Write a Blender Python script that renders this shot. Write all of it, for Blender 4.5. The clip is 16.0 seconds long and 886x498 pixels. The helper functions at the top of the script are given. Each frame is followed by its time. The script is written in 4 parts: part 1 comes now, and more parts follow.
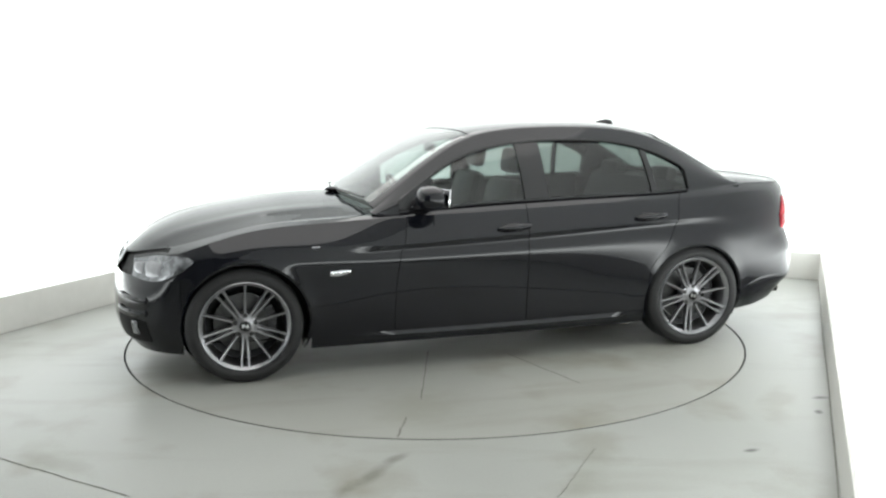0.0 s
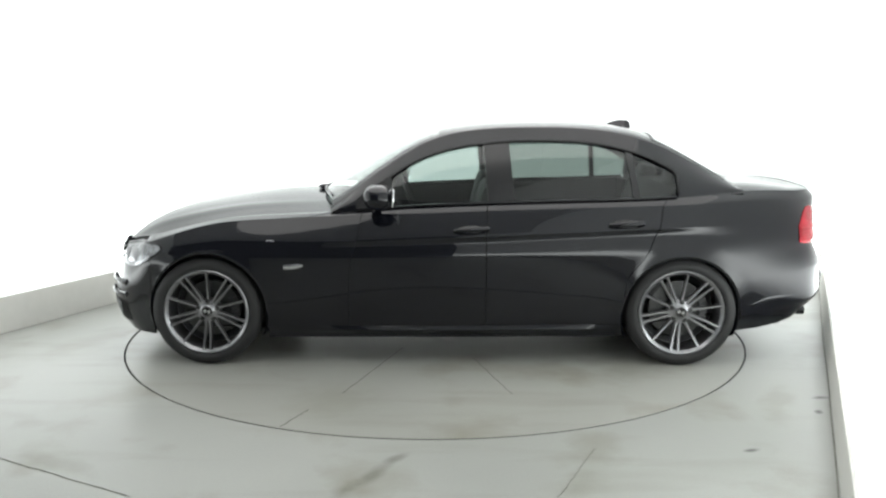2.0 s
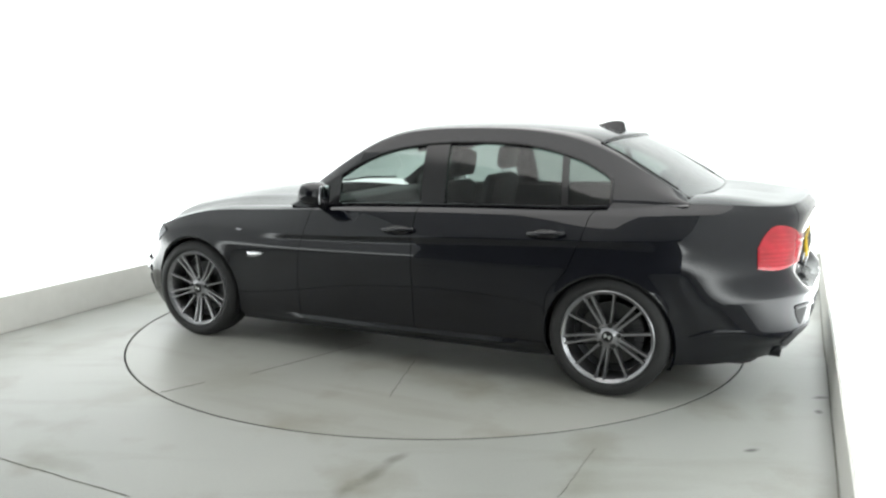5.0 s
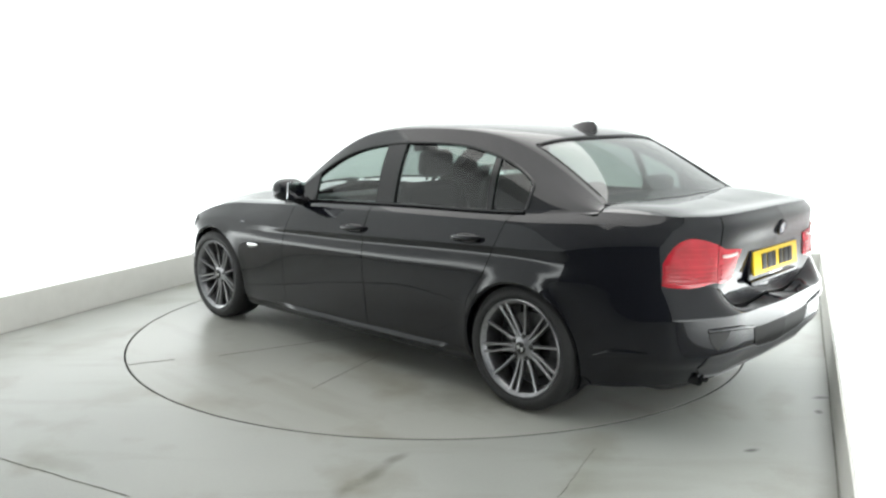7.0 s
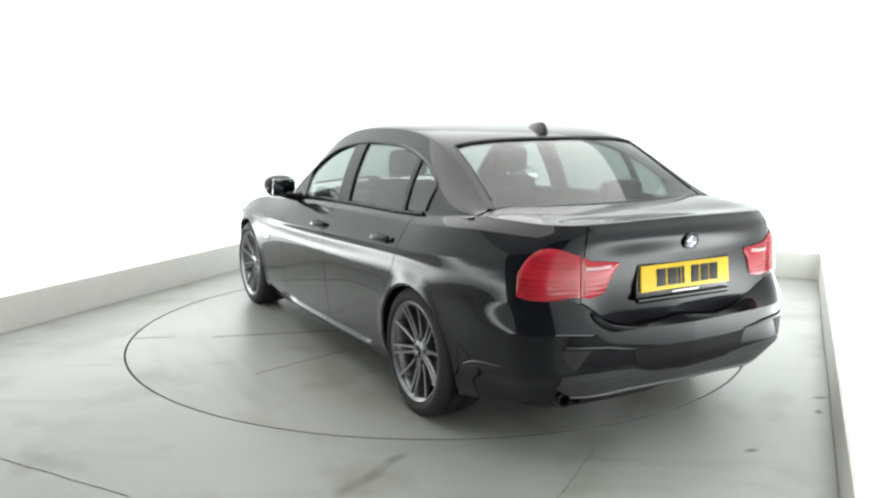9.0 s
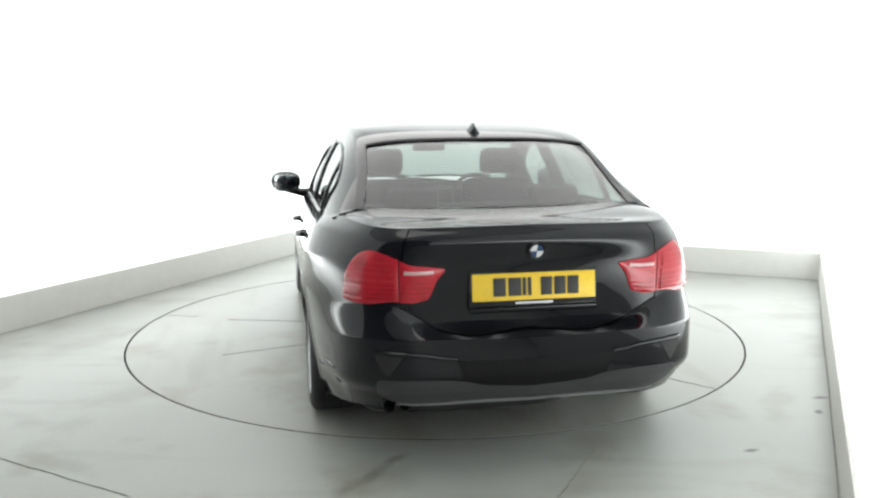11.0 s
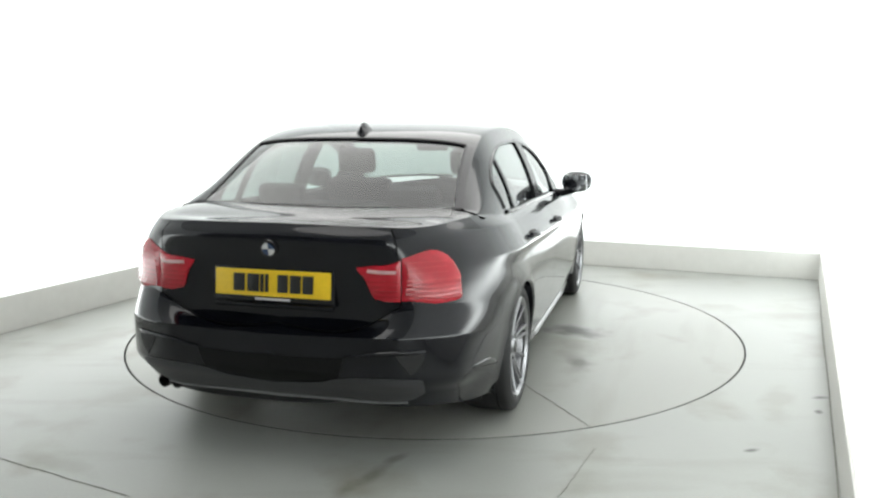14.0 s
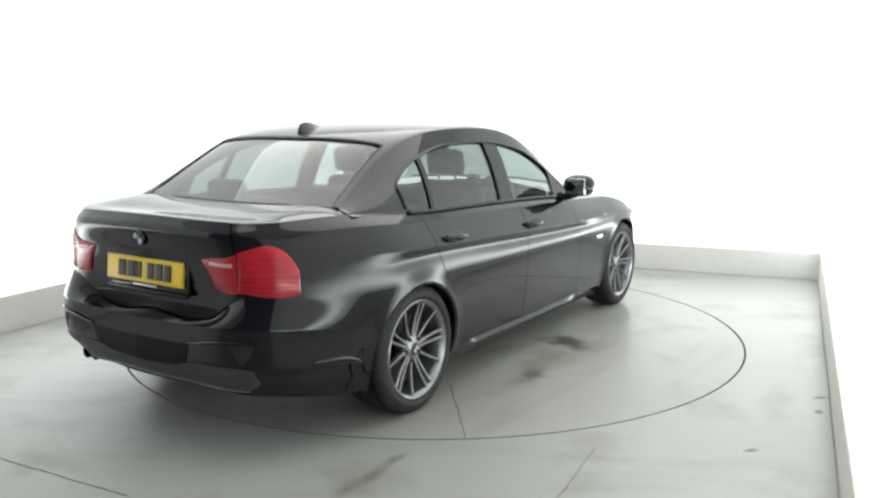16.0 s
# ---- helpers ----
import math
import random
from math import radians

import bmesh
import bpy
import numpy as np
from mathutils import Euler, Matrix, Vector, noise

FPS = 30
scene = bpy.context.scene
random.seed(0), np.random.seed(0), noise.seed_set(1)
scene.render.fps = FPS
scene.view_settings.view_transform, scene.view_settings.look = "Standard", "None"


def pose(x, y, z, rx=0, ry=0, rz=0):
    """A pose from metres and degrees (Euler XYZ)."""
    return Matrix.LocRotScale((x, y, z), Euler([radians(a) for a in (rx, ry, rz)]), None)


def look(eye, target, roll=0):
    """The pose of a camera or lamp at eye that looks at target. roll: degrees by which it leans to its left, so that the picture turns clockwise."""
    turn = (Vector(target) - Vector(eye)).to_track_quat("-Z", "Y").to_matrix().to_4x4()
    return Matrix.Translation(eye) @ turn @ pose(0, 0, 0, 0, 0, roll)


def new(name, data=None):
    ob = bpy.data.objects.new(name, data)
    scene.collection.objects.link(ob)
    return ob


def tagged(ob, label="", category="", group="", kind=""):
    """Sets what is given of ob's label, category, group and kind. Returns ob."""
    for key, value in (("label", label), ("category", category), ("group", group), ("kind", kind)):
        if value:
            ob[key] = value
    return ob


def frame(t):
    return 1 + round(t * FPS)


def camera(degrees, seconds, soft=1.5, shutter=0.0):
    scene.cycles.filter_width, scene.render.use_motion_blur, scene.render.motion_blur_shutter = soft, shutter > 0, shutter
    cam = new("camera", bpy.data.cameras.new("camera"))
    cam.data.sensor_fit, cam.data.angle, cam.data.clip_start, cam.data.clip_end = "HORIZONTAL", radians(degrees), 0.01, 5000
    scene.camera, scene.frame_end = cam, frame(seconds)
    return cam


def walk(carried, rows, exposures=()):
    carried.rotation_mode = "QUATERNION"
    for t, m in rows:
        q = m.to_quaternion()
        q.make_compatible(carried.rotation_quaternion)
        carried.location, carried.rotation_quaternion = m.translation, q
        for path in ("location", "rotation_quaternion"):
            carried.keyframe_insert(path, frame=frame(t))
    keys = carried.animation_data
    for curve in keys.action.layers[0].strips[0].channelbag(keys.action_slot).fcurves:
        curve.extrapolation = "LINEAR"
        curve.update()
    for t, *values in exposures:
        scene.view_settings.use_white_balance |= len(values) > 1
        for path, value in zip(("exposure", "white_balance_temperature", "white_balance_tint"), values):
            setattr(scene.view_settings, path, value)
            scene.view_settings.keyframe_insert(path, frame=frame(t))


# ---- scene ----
cam = camera(56.22, 16.0, soft=2.4)
EYE = Vector((0.0, -5.586, 1.467))
AIM = EYE + Vector((math.sin(radians(0.512)) * math.cos(radians(9.422)), math.cos(radians(0.512)) * math.cos(radians(9.422)), -math.sin(radians(9.422))))
walk(cam, [(0.0, look(EYE, AIM, -0.086)), (16.0, look(EYE, AIM, -0.086))], exposures=[(0.0, 0.0), (16.0, 0.0)])

# ---- world and light ----
world = bpy.data.worlds.new("studio_world")
scene.world = world
world.use_nodes = True
world.node_tree.nodes["Background"].inputs[0].default_value = (0.9, 0.95, 1.0, 1)
world.node_tree.nodes["Background"].inputs[1].default_value = 0.05


def area_lamp(name, eye, target, sx, sy, watts, color=(1, 1, 1), roll=0):
    data = bpy.data.lights.new(name, "AREA")
    data.shape, data.size, data.size_y, data.energy, data.color = "RECTANGLE", sx, sy, watts, color
    ob = new(name, data)
    ob.matrix_world = look(eye, target, roll)
    return ob


# booth axes: A runs along the rear wall, B towards the rear
BL, BR = Vector((-1.252, 3.41, 0)), Vector((3.356, 1.515, 0))
DL, DR = Vector((-0.4206, -0.9072, 0)), Vector((-0.4, -0.9165, 0))
FL_, FR_ = BL + DL * 8.6, BR + DR * 8.6
CEIL = 3.4
# one stretched light ceiling over the turntable and the far end
area_lamp("light_ceiling", (-0.08, -0.04, CEIL - 0.06), (-0.08, -0.04, 0), 4.95, 5.3, 165, (1.0, 0.985, 0.96), 23.5)

# ---- materials ----


def mat(name, color=(0.5, 0.5, 0.5), rough=0.5, metal=0.0, coat=0.0, coat_rough=0.03, spec=0.5, noise_scale=0, var=0.0, bump=0.0, bump_scale=200.0, big=0, emit=None, strength=0):
    m = bpy.data.materials.new(name)
    m.use_nodes = True
    nt = m.node_tree
    b = nt.nodes["Principled BSDF"]
    b.inputs["Base Color"].default_value = (*color, 1)
    b.inputs["Roughness"].default_value = rough
    b.inputs["Metallic"].default_value = metal
    b.inputs["Coat Weight"].default_value = coat
    b.inputs["Coat Roughness"].default_value = coat_rough
    b.inputs["Specular IOR Level"].default_value = spec
    co = nt.nodes.new("ShaderNodeTexCoord")
    if noise_scale:
        n = nt.nodes.new("ShaderNodeTexNoise")
        n.inputs["Scale"].default_value = noise_scale
        n.inputs["Detail"].default_value = 6
        nt.links.new(co.outputs["Object"], n.inputs["Vector"])
        fac = n.outputs["Fac"]
        if big:
            n2 = nt.nodes.new("ShaderNodeTexNoise")
            n2.inputs["Scale"].default_value = big
            nt.links.new(co.outputs["Object"], n2.inputs["Vector"])
            ad = nt.nodes.new("ShaderNodeMath")
            ad.operation = "ADD"
            nt.links.new(fac, ad.inputs[0])
            nt.links.new(n2.outputs["Fac"], ad.inputs[1])
            hf = nt.nodes.new("ShaderNodeMath")
            hf.operation = "MULTIPLY"
            hf.inputs[1].default_value = 0.5
            nt.links.new(ad.outputs[0], hf.inputs[0])
            fac = hf.outputs[0]
        ramp = nt.nodes.new("ShaderNodeValToRGB")
        ramp.color_ramp.elements[0].position, ramp.color_ramp.elements[1].position = 0.3, 0.7
        ramp.color_ramp.elements[0].color = (*[c * (1 - var) for c in color], 1)
        ramp.color_ramp.elements[1].color = (*[min(1, c * (1 + var)) for c in color], 1)
        nt.links.new(fac, ramp.inputs[0])
        nt.links.new(ramp.outputs[0], b.inputs["Base Color"])
        rr = nt.nodes.new("ShaderNodeMapRange")
        rr.inputs["To Min"].default_value, rr.inputs["To Max"].default_value = max(0.02, rough * 0.8), min(1, rough * 1.2)
        nt.links.new(fac, rr.inputs["Value"])
        nt.links.new(rr.outputs[0], b.inputs["Roughness"])
    if bump:
        n = nt.nodes.new("ShaderNodeTexNoise")
        n.inputs["Scale"].default_value = bump_scale
        n.inputs["Detail"].default_value = 3
        nt.links.new(co.outputs["Object"], n.inputs["Vector"])
        bp = nt.nodes.new("ShaderNodeBump")
        bp.inputs["Strength"].default_value = bump
        bp.inputs["Distance"].default_value = 0.01
        nt.links.new(n.outputs["Fac"], bp.inputs["Height"])
        nt.links.new(bp.outputs[0], b.inputs["Normal"])
    if emit:
        b.inputs["Emission Color"].default_value = (*emit, 1)
        b.inputs["Emission Strength"].default_value = strength
    return m


def glass_mat(name, tint, gloss_rough=0.0, ior=1.5):
    m = bpy.data.materials.new(name)
    m.use_nodes = True
    nt = m.node_tree
    nt.nodes.remove(nt.nodes["Principled BSDF"])
    tr, gl, fr, mx, pw, ma = (nt.nodes.new("ShaderNode" + k) for k in ("BsdfTransparent", "BsdfGlossy", "LayerWeight", "MixShader", "Math", "Math"))
    tr.inputs[0].default_value = (*tint, 1)
    gl.inputs["Roughness"].default_value = gloss_rough
    gl.inputs["Color"].default_value = (1, 1, 1, 1)
    fr.inputs["Blend"].default_value = 0.5
    pw.operation, pw.inputs[1].default_value = "POWER", 3.6
    ma.operation, ma.inputs[1].default_value, ma.inputs[2].default_value = "MULTIPLY_ADD", 0.92, 0.045
    nt.links.new(fr.outputs["Facing"], pw.inputs[0])
    nt.links.new(pw.outputs[0], ma.inputs[0])
    nt.links.new(ma.outputs[0], mx.inputs[0])
    nt.links.new(tr.outputs[0], mx.inputs[1])
    nt.links.new(gl.outputs[0], mx.inputs[2])
    nt.links.new(mx.outputs[0], nt.nodes["Material Output"].inputs[0])
    return m


def floor_mat(name, color, seed, stains=()):
    """Painted concrete: soft cloudy wear, darker scuffs and fine grain."""
    m = bpy.data.materials.new(name)
    m.use_nodes = True
    nt = m.node_tree
    b = nt.nodes["Principled BSDF"]
    co = nt.nodes.new("ShaderNodeTexCoord")
    mp = nt.nodes.new("ShaderNodeMapping")
    mp.inputs["Location"].default_value = (seed, seed * 0.7, 0)
    nt.links.new(co.outputs["Object"], mp.inputs[0])

    def tex(scale, detail, lo, hi, c0, c1, stretch=None):
        n = nt.nodes.new("ShaderNodeTexNoise")
        n.inputs["Scale"].default_value, n.inputs["Detail"].default_value = scale, detail
        src = mp.outputs[0]
        if stretch:
            m2 = nt.nodes.new("ShaderNodeMapping")
            m2.inputs["Scale"].default_value = stretch
            m2.inputs["Rotation"].default_value = (0, 0, radians(24))
            nt.links.new(src, m2.inputs[0])
            src = m2.outputs[0]
        nt.links.new(src, n.inputs["Vector"])
        r = nt.nodes.new("ShaderNodeValToRGB")
        r.color_ramp.elements[0].position, r.color_ramp.elements[1].position = lo, hi
        r.color_ramp.elements[0].color, r.color_ramp.elements[1].color = (*c0, 1), (*c1, 1)
        nt.links.new(n.outputs["Fac"], r.inputs[0])
        return r.outputs[0], n.outputs["Fac"]

    def mul(a, c):
        x = nt.nodes.new("ShaderNodeMixRGB")
        x.blend_type = "MULTIPLY"
        x.inputs[0].default_value = 1
        nt.links.new(a, x.inputs[1])
        nt.links.new(c, x.inputs[2])
        return x.outputs[0]

    base, f0 = tex(0.7, 4, 0.3, 0.7, [c * 0.9 for c in color], [c * 1.06 for c in color])
    spots, f1 = tex(1.7, 8, 0.28, 0.45, (0.74, 0.71, 0.65), (1, 1, 1))
    streak, f2 = tex(1.1, 5, 0.28, 0.46, (0.82, 0.81, 0.77), (1, 1, 1), (0.5, 3.0, 1))
    grain, f3 = tex(90, 3, 0.3, 0.7, (0.95, 0.95, 0.95), (1, 1, 1))
    col = mul(mul(mul(base, spots), streak), grain)
    # old spills with ragged soft edges: x, y, length, width, turn, darkening
    wob = nt.nodes.new("ShaderNodeTexNoise")
    wob.inputs["Scale"].default_value, wob.inputs["Detail"].default_value = 7, 5
    nt.links.new(co.outputs["Object"], wob.inputs["Vector"])
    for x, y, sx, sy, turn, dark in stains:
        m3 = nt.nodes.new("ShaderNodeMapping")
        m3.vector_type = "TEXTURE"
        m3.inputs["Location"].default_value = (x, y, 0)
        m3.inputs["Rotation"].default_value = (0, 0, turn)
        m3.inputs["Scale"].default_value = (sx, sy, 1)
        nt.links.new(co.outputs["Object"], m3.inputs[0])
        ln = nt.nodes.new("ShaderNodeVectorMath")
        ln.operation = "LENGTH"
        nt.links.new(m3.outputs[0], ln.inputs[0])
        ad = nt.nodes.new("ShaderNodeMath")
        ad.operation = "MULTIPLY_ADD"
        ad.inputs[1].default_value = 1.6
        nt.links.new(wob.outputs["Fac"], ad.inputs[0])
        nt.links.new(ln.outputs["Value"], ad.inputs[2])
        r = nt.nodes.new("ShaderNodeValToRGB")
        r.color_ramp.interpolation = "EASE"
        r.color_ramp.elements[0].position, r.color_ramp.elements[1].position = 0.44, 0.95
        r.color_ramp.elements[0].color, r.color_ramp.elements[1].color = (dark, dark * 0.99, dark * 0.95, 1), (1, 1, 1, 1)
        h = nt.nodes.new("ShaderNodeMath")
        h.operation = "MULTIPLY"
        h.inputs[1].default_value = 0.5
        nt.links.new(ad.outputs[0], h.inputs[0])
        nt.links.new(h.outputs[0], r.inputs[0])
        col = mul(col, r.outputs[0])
    nt.links.new(col, b.inputs["Base Color"])
    rr = nt.nodes.new("ShaderNodeMapRange")
    rr.inputs["To Min"].default_value, rr.inputs["To Max"].default_value = 0.28, 0.5
    nt.links.new(f0, rr.inputs["Value"])
    nt.links.new(rr.outputs[0], b.inputs["Roughness"])
    b.inputs["Specular IOR Level"].default_value = 0.35
    bp = nt.nodes.new("ShaderNodeBump")
    bp.inputs["Strength"].default_value, bp.inputs["Distance"].default_value = 0.12, 0.004
    nt.links.new(f3, bp.inputs["Height"])
    nt.links.new(bp.outputs[0], b.inputs["Normal"])
    return m


FLOOR = floor_mat("painted_concrete", (0.301, 0.309, 0.288), 3.1, ((-0.26, -2.383, 0.16, 0.05, 1.1, 0.62), (-0.17, -2.22, 0.08, 0.035, 0.9, 0.62), (-0.36, -2.52, 0.13, 0.05, 1.2, 0.7), (-1.62, -2.25, 0.3, 0.08, -0.5, 0.8), (0.6, -2.45, 0.3, 0.1, 1.1, 0.86), (-2.2, -0.3, 0.6, 0.2, 1.15, 0.84), (2.6, 0.4, 0.7, 0.2, 1.15, 0.88), (-1.95, 0.1, 0.5, 0.12, 1.2, 0.86), (1.99, -1.49, 0.075, 0.035, 0.2, 0.12), (1.89, -1.69, 0.04, 0.025, 1, 0.15), (1.38, -2.16, 0.055, 0.022, 0.3, 0.2), (1.75, -1.55, 0.4, 0.1, 1.1, 0.86), (-1.55, -1.35, 0.5, 0.16, 0.6, 0.88)))
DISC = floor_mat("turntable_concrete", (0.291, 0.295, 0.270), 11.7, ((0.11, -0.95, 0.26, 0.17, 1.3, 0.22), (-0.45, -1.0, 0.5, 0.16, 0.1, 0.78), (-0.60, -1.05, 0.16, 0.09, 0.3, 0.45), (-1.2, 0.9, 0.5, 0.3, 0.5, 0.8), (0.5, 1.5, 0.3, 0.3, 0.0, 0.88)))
KERB = mat("kerb_paint", (0.56, 0.56, 0.53), 0.55, noise_scale=14, var=0.05, big=1.5, bump=0.05, bump_scale=60)
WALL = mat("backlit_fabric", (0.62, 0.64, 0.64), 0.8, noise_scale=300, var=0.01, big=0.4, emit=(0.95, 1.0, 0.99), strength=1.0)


def wall_glow(m, low, high, level, spread):
    """The fabric glows most in a band at one level, added for highlights in the paint."""
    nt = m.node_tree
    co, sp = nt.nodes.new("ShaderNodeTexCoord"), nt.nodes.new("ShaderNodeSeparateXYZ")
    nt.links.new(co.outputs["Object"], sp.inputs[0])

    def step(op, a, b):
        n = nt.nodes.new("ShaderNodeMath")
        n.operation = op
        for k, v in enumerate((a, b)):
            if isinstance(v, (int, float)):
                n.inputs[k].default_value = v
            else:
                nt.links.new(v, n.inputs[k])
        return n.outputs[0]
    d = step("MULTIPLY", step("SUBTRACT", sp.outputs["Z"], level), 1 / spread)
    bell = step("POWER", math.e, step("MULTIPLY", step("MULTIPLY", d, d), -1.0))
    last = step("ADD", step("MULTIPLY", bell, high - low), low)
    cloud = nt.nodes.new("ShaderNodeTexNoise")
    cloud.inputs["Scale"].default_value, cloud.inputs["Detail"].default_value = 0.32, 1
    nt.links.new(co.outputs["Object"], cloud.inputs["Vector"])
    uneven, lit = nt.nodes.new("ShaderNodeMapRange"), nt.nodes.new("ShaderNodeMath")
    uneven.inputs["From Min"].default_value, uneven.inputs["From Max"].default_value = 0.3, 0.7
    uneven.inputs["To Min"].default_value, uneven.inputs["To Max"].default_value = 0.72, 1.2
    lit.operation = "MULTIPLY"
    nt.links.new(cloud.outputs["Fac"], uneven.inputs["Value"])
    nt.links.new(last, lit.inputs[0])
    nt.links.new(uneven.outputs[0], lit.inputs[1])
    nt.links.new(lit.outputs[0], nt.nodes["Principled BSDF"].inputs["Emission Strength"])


# invented bright band low on the walls, to brighten reflections in the car
wall_glow(WALL, 0.62, 6.2, 0.48, 0.14)
CEILING = mat("ceiling_paint", (0.8, 0.8, 0.8), 0.8, noise_scale=3, var=0.04)
FRONT_DARK = mat("front_dark_paint", (0.10, 0.102, 0.11), 0.5, noise_scale=6, var=0.2)
# near black for the turntable gap, whose shade is put into the colour
DARK = mat("dark_pit", (0.012, 0.012, 0.012), 0.8, noise_scale=20, var=0.3)
JOINT = mat("joint_line_grey", (0.165, 0.165, 0.148), 0.8, noise_scale=30, var=0.4)
PAINT = mat("black_metallic_paint", (0.0024, 0.0029, 0.0053), 0.32, metal=0.0, coat=1.0, coat_rough=0.02, spec=0.05, noise_scale=1500, var=0.4)
PAINT.node_tree.nodes["Principled BSDF"].inputs["Coat IOR"].default_value = 1.44
UNDER = mat("underbody_black", (0.008, 0.008, 0.008), 0.7, noise_scale=30, var=0.3)
TRIM = mat("gloss_black_trim", (0.008, 0.008, 0.009), 0.2, noise_scale=60, var=0.2)
PLASTIC = mat("satin_grey_plastic", (0.04, 0.04, 0.042), 0.5, noise_scale=150, var=0.15, bump=0.05, bump_scale=400)
LIP = mat("pale_satin_lip", (0.17, 0.17, 0.175), 0.4, noise_scale=120, var=0.12)
MESH = mat("bumper_mesh", (0.006, 0.006, 0.006), 0.6, spec=0.15, noise_scale=80, var=0.4)
RUBBER = mat("tyre_rubber", (0.012, 0.012, 0.0125), 0.7, noise_scale=60, var=0.25, bump=0.15, bump_scale=120)
ALLOY = mat("grey_alloy", (0.28, 0.28, 0.29), 0.3, metal=0.9, noise_scale=40, var=0.12)
# darker copy of the alloy: shade in the wheel barrel put into colour
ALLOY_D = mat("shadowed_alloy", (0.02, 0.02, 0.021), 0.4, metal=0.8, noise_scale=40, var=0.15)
STEEL = mat("brushed_steel", (0.07, 0.07, 0.07), 0.35, metal=1.0, noise_scale=60, var=0.2)
CHROME = mat("chrome", (0.75, 0.76, 0.78), 0.12, metal=1.0, noise_scale=50, var=0.05)
SEAT = mat("black_leather", (0.007, 0.007, 0.0075), 0.55, noise_scale=9, var=0.3)
DASH = mat("dash_plastic", (0.009, 0.009, 0.0095), 0.6, noise_scale=9, var=0.2)
RED = mat("red_lamp_lens", (0.42, 0.010, 0.022), 0.2, coat=0.3, noise_scale=25, var=0.25, big=6)
RED2 = mat("pink_lamp_lens", (0.48, 0.02, 0.03), 0.22, coat=0.3, noise_scale=25, var=0.2)
REDDARK = mat("dark_red_lens", (0.35, 0.007, 0.016), 0.22, coat=0.3, noise_scale=30, var=0.2)
CLEARLENS = mat("clear_lens", (0.60, 0.36, 0.36), 0.15, coat=1.0, noise_scale=40, var=0.15)
YELLOW = mat("yellow_plate", (0.78, 0.52, 0.02), 0.4, noise_scale=60, var=0.05)
BLACK = mat("plate_ink", (0.012, 0.012, 0.012), 0.5)
BLUE = mat("badge_blue", (0.012, 0.035, 0.10), 0.2, coat=1.0)
WHITE = mat("badge_white", (0.55, 0.55, 0.56), 0.25, coat=1.0)
HEADLIGHT = mat("headlight_reflector", (0.22, 0.225, 0.235), 0.2, metal=0.7, noise_scale=22, var=0.7)
GLASS = glass_mat("clear_glass", (0.56, 0.63, 0.605))
TINT = glass_mat("privacy_glass", (0.36, 0.41, 0.39))
REARGLASS = glass_mat("rear_glass", (0.42, 0.49, 0.465))
MIRRORGLASS = mat("mirror_glass", (0.85, 0.86, 0.88), 0.02, metal=1.0)

# ---- mesh helpers ----


def smooth(me, angle=40):
    me.shade_smooth()
    me.set_sharp_from_angle(angle=radians(angle))


def ob_from(name, verts, faces, material, parent=None, label="", angle=40):
    me = bpy.data.meshes.new(name)
    me.from_pydata([tuple(float(c) for c in v) for v in verts], [], [tuple(f) for f in faces])
    me.validate()
    smooth(me, angle)
    me.materials.append(material)
    ob = new(name, me)
    if parent is not None:
        ob.parent = parent
    if label:
        tagged(ob, label)
    return ob


def part(name, bm, material, parent, label="", angle=40):
    me = bpy.data.meshes.new(name)
    bmesh.ops.recalc_face_normals(bm, faces=bm.faces)
    bm.to_mesh(me)
    bm.free()
    smooth(me, angle)
    me.materials.append(material)
    ob = new(name, me)
    if parent is not None:
        ob.parent = parent
    if label:
        tagged(ob, label)
    return ob


def box_into(bm, c, s, m=None, bevel=0.0):
    b2 = bmesh.new()
    bmesh.ops.create_cube(b2, size=1)
    for v in b2.verts:
        v.co = Vector((v.co.x * s[0], v.co.y * s[1], v.co.z * s[2]))
    if bevel:
        bmesh.ops.bevel(b2, geom=b2.edges[:], offset=bevel, segments=2, affect="EDGES", profile=0.5)
    for v in b2.verts:
        v.co = (m @ v.co if m else v.co) + Vector(c)
    tmp = bpy.data.meshes.new("tmp")
    b2.to_mesh(tmp)
    b2.free()
    bm.from_mesh(tmp)
    bpy.data.meshes.remove(tmp)


def box(c, s, m=None, bevel=0.0):
    bm = bmesh.new()
    box_into(bm, c, s, m, bevel)
    return bm


def grid_faces(nu, nv, flip=False, base=0):
    f = []
    for i in range(nu - 1):
        for j in range(nv - 1):
            a, b, c, d = (i * nv + j, i * nv + j + 1, (i + 1) * nv + j + 1, (i + 1) * nv + j)
            f.append(tuple(base + k for k in ((a, d, c, b) if flip else (a, b, c, d))))
    return f


def revolve(profile, n, axis="y"):
    """Verts and faces of a profile of (radius, along) turned round the axis."""
    vs, fs = [], []
    k = len(profile)
    for i in range(n):
        a = 2 * math.pi * i / n
        for r, h in profile:
            vs.append((r * math.cos(a), h, r * math.sin(a)))
    for i in range(n):
        for j in range(k - 1):
            a, b = i * k + j, i * k + j + 1
            c, d = ((i + 1) % n) * k + j + 1, ((i + 1) % n) * k + j
            fs.append((a, b, c, d))
    return vs, fs


# ---- the booth ----


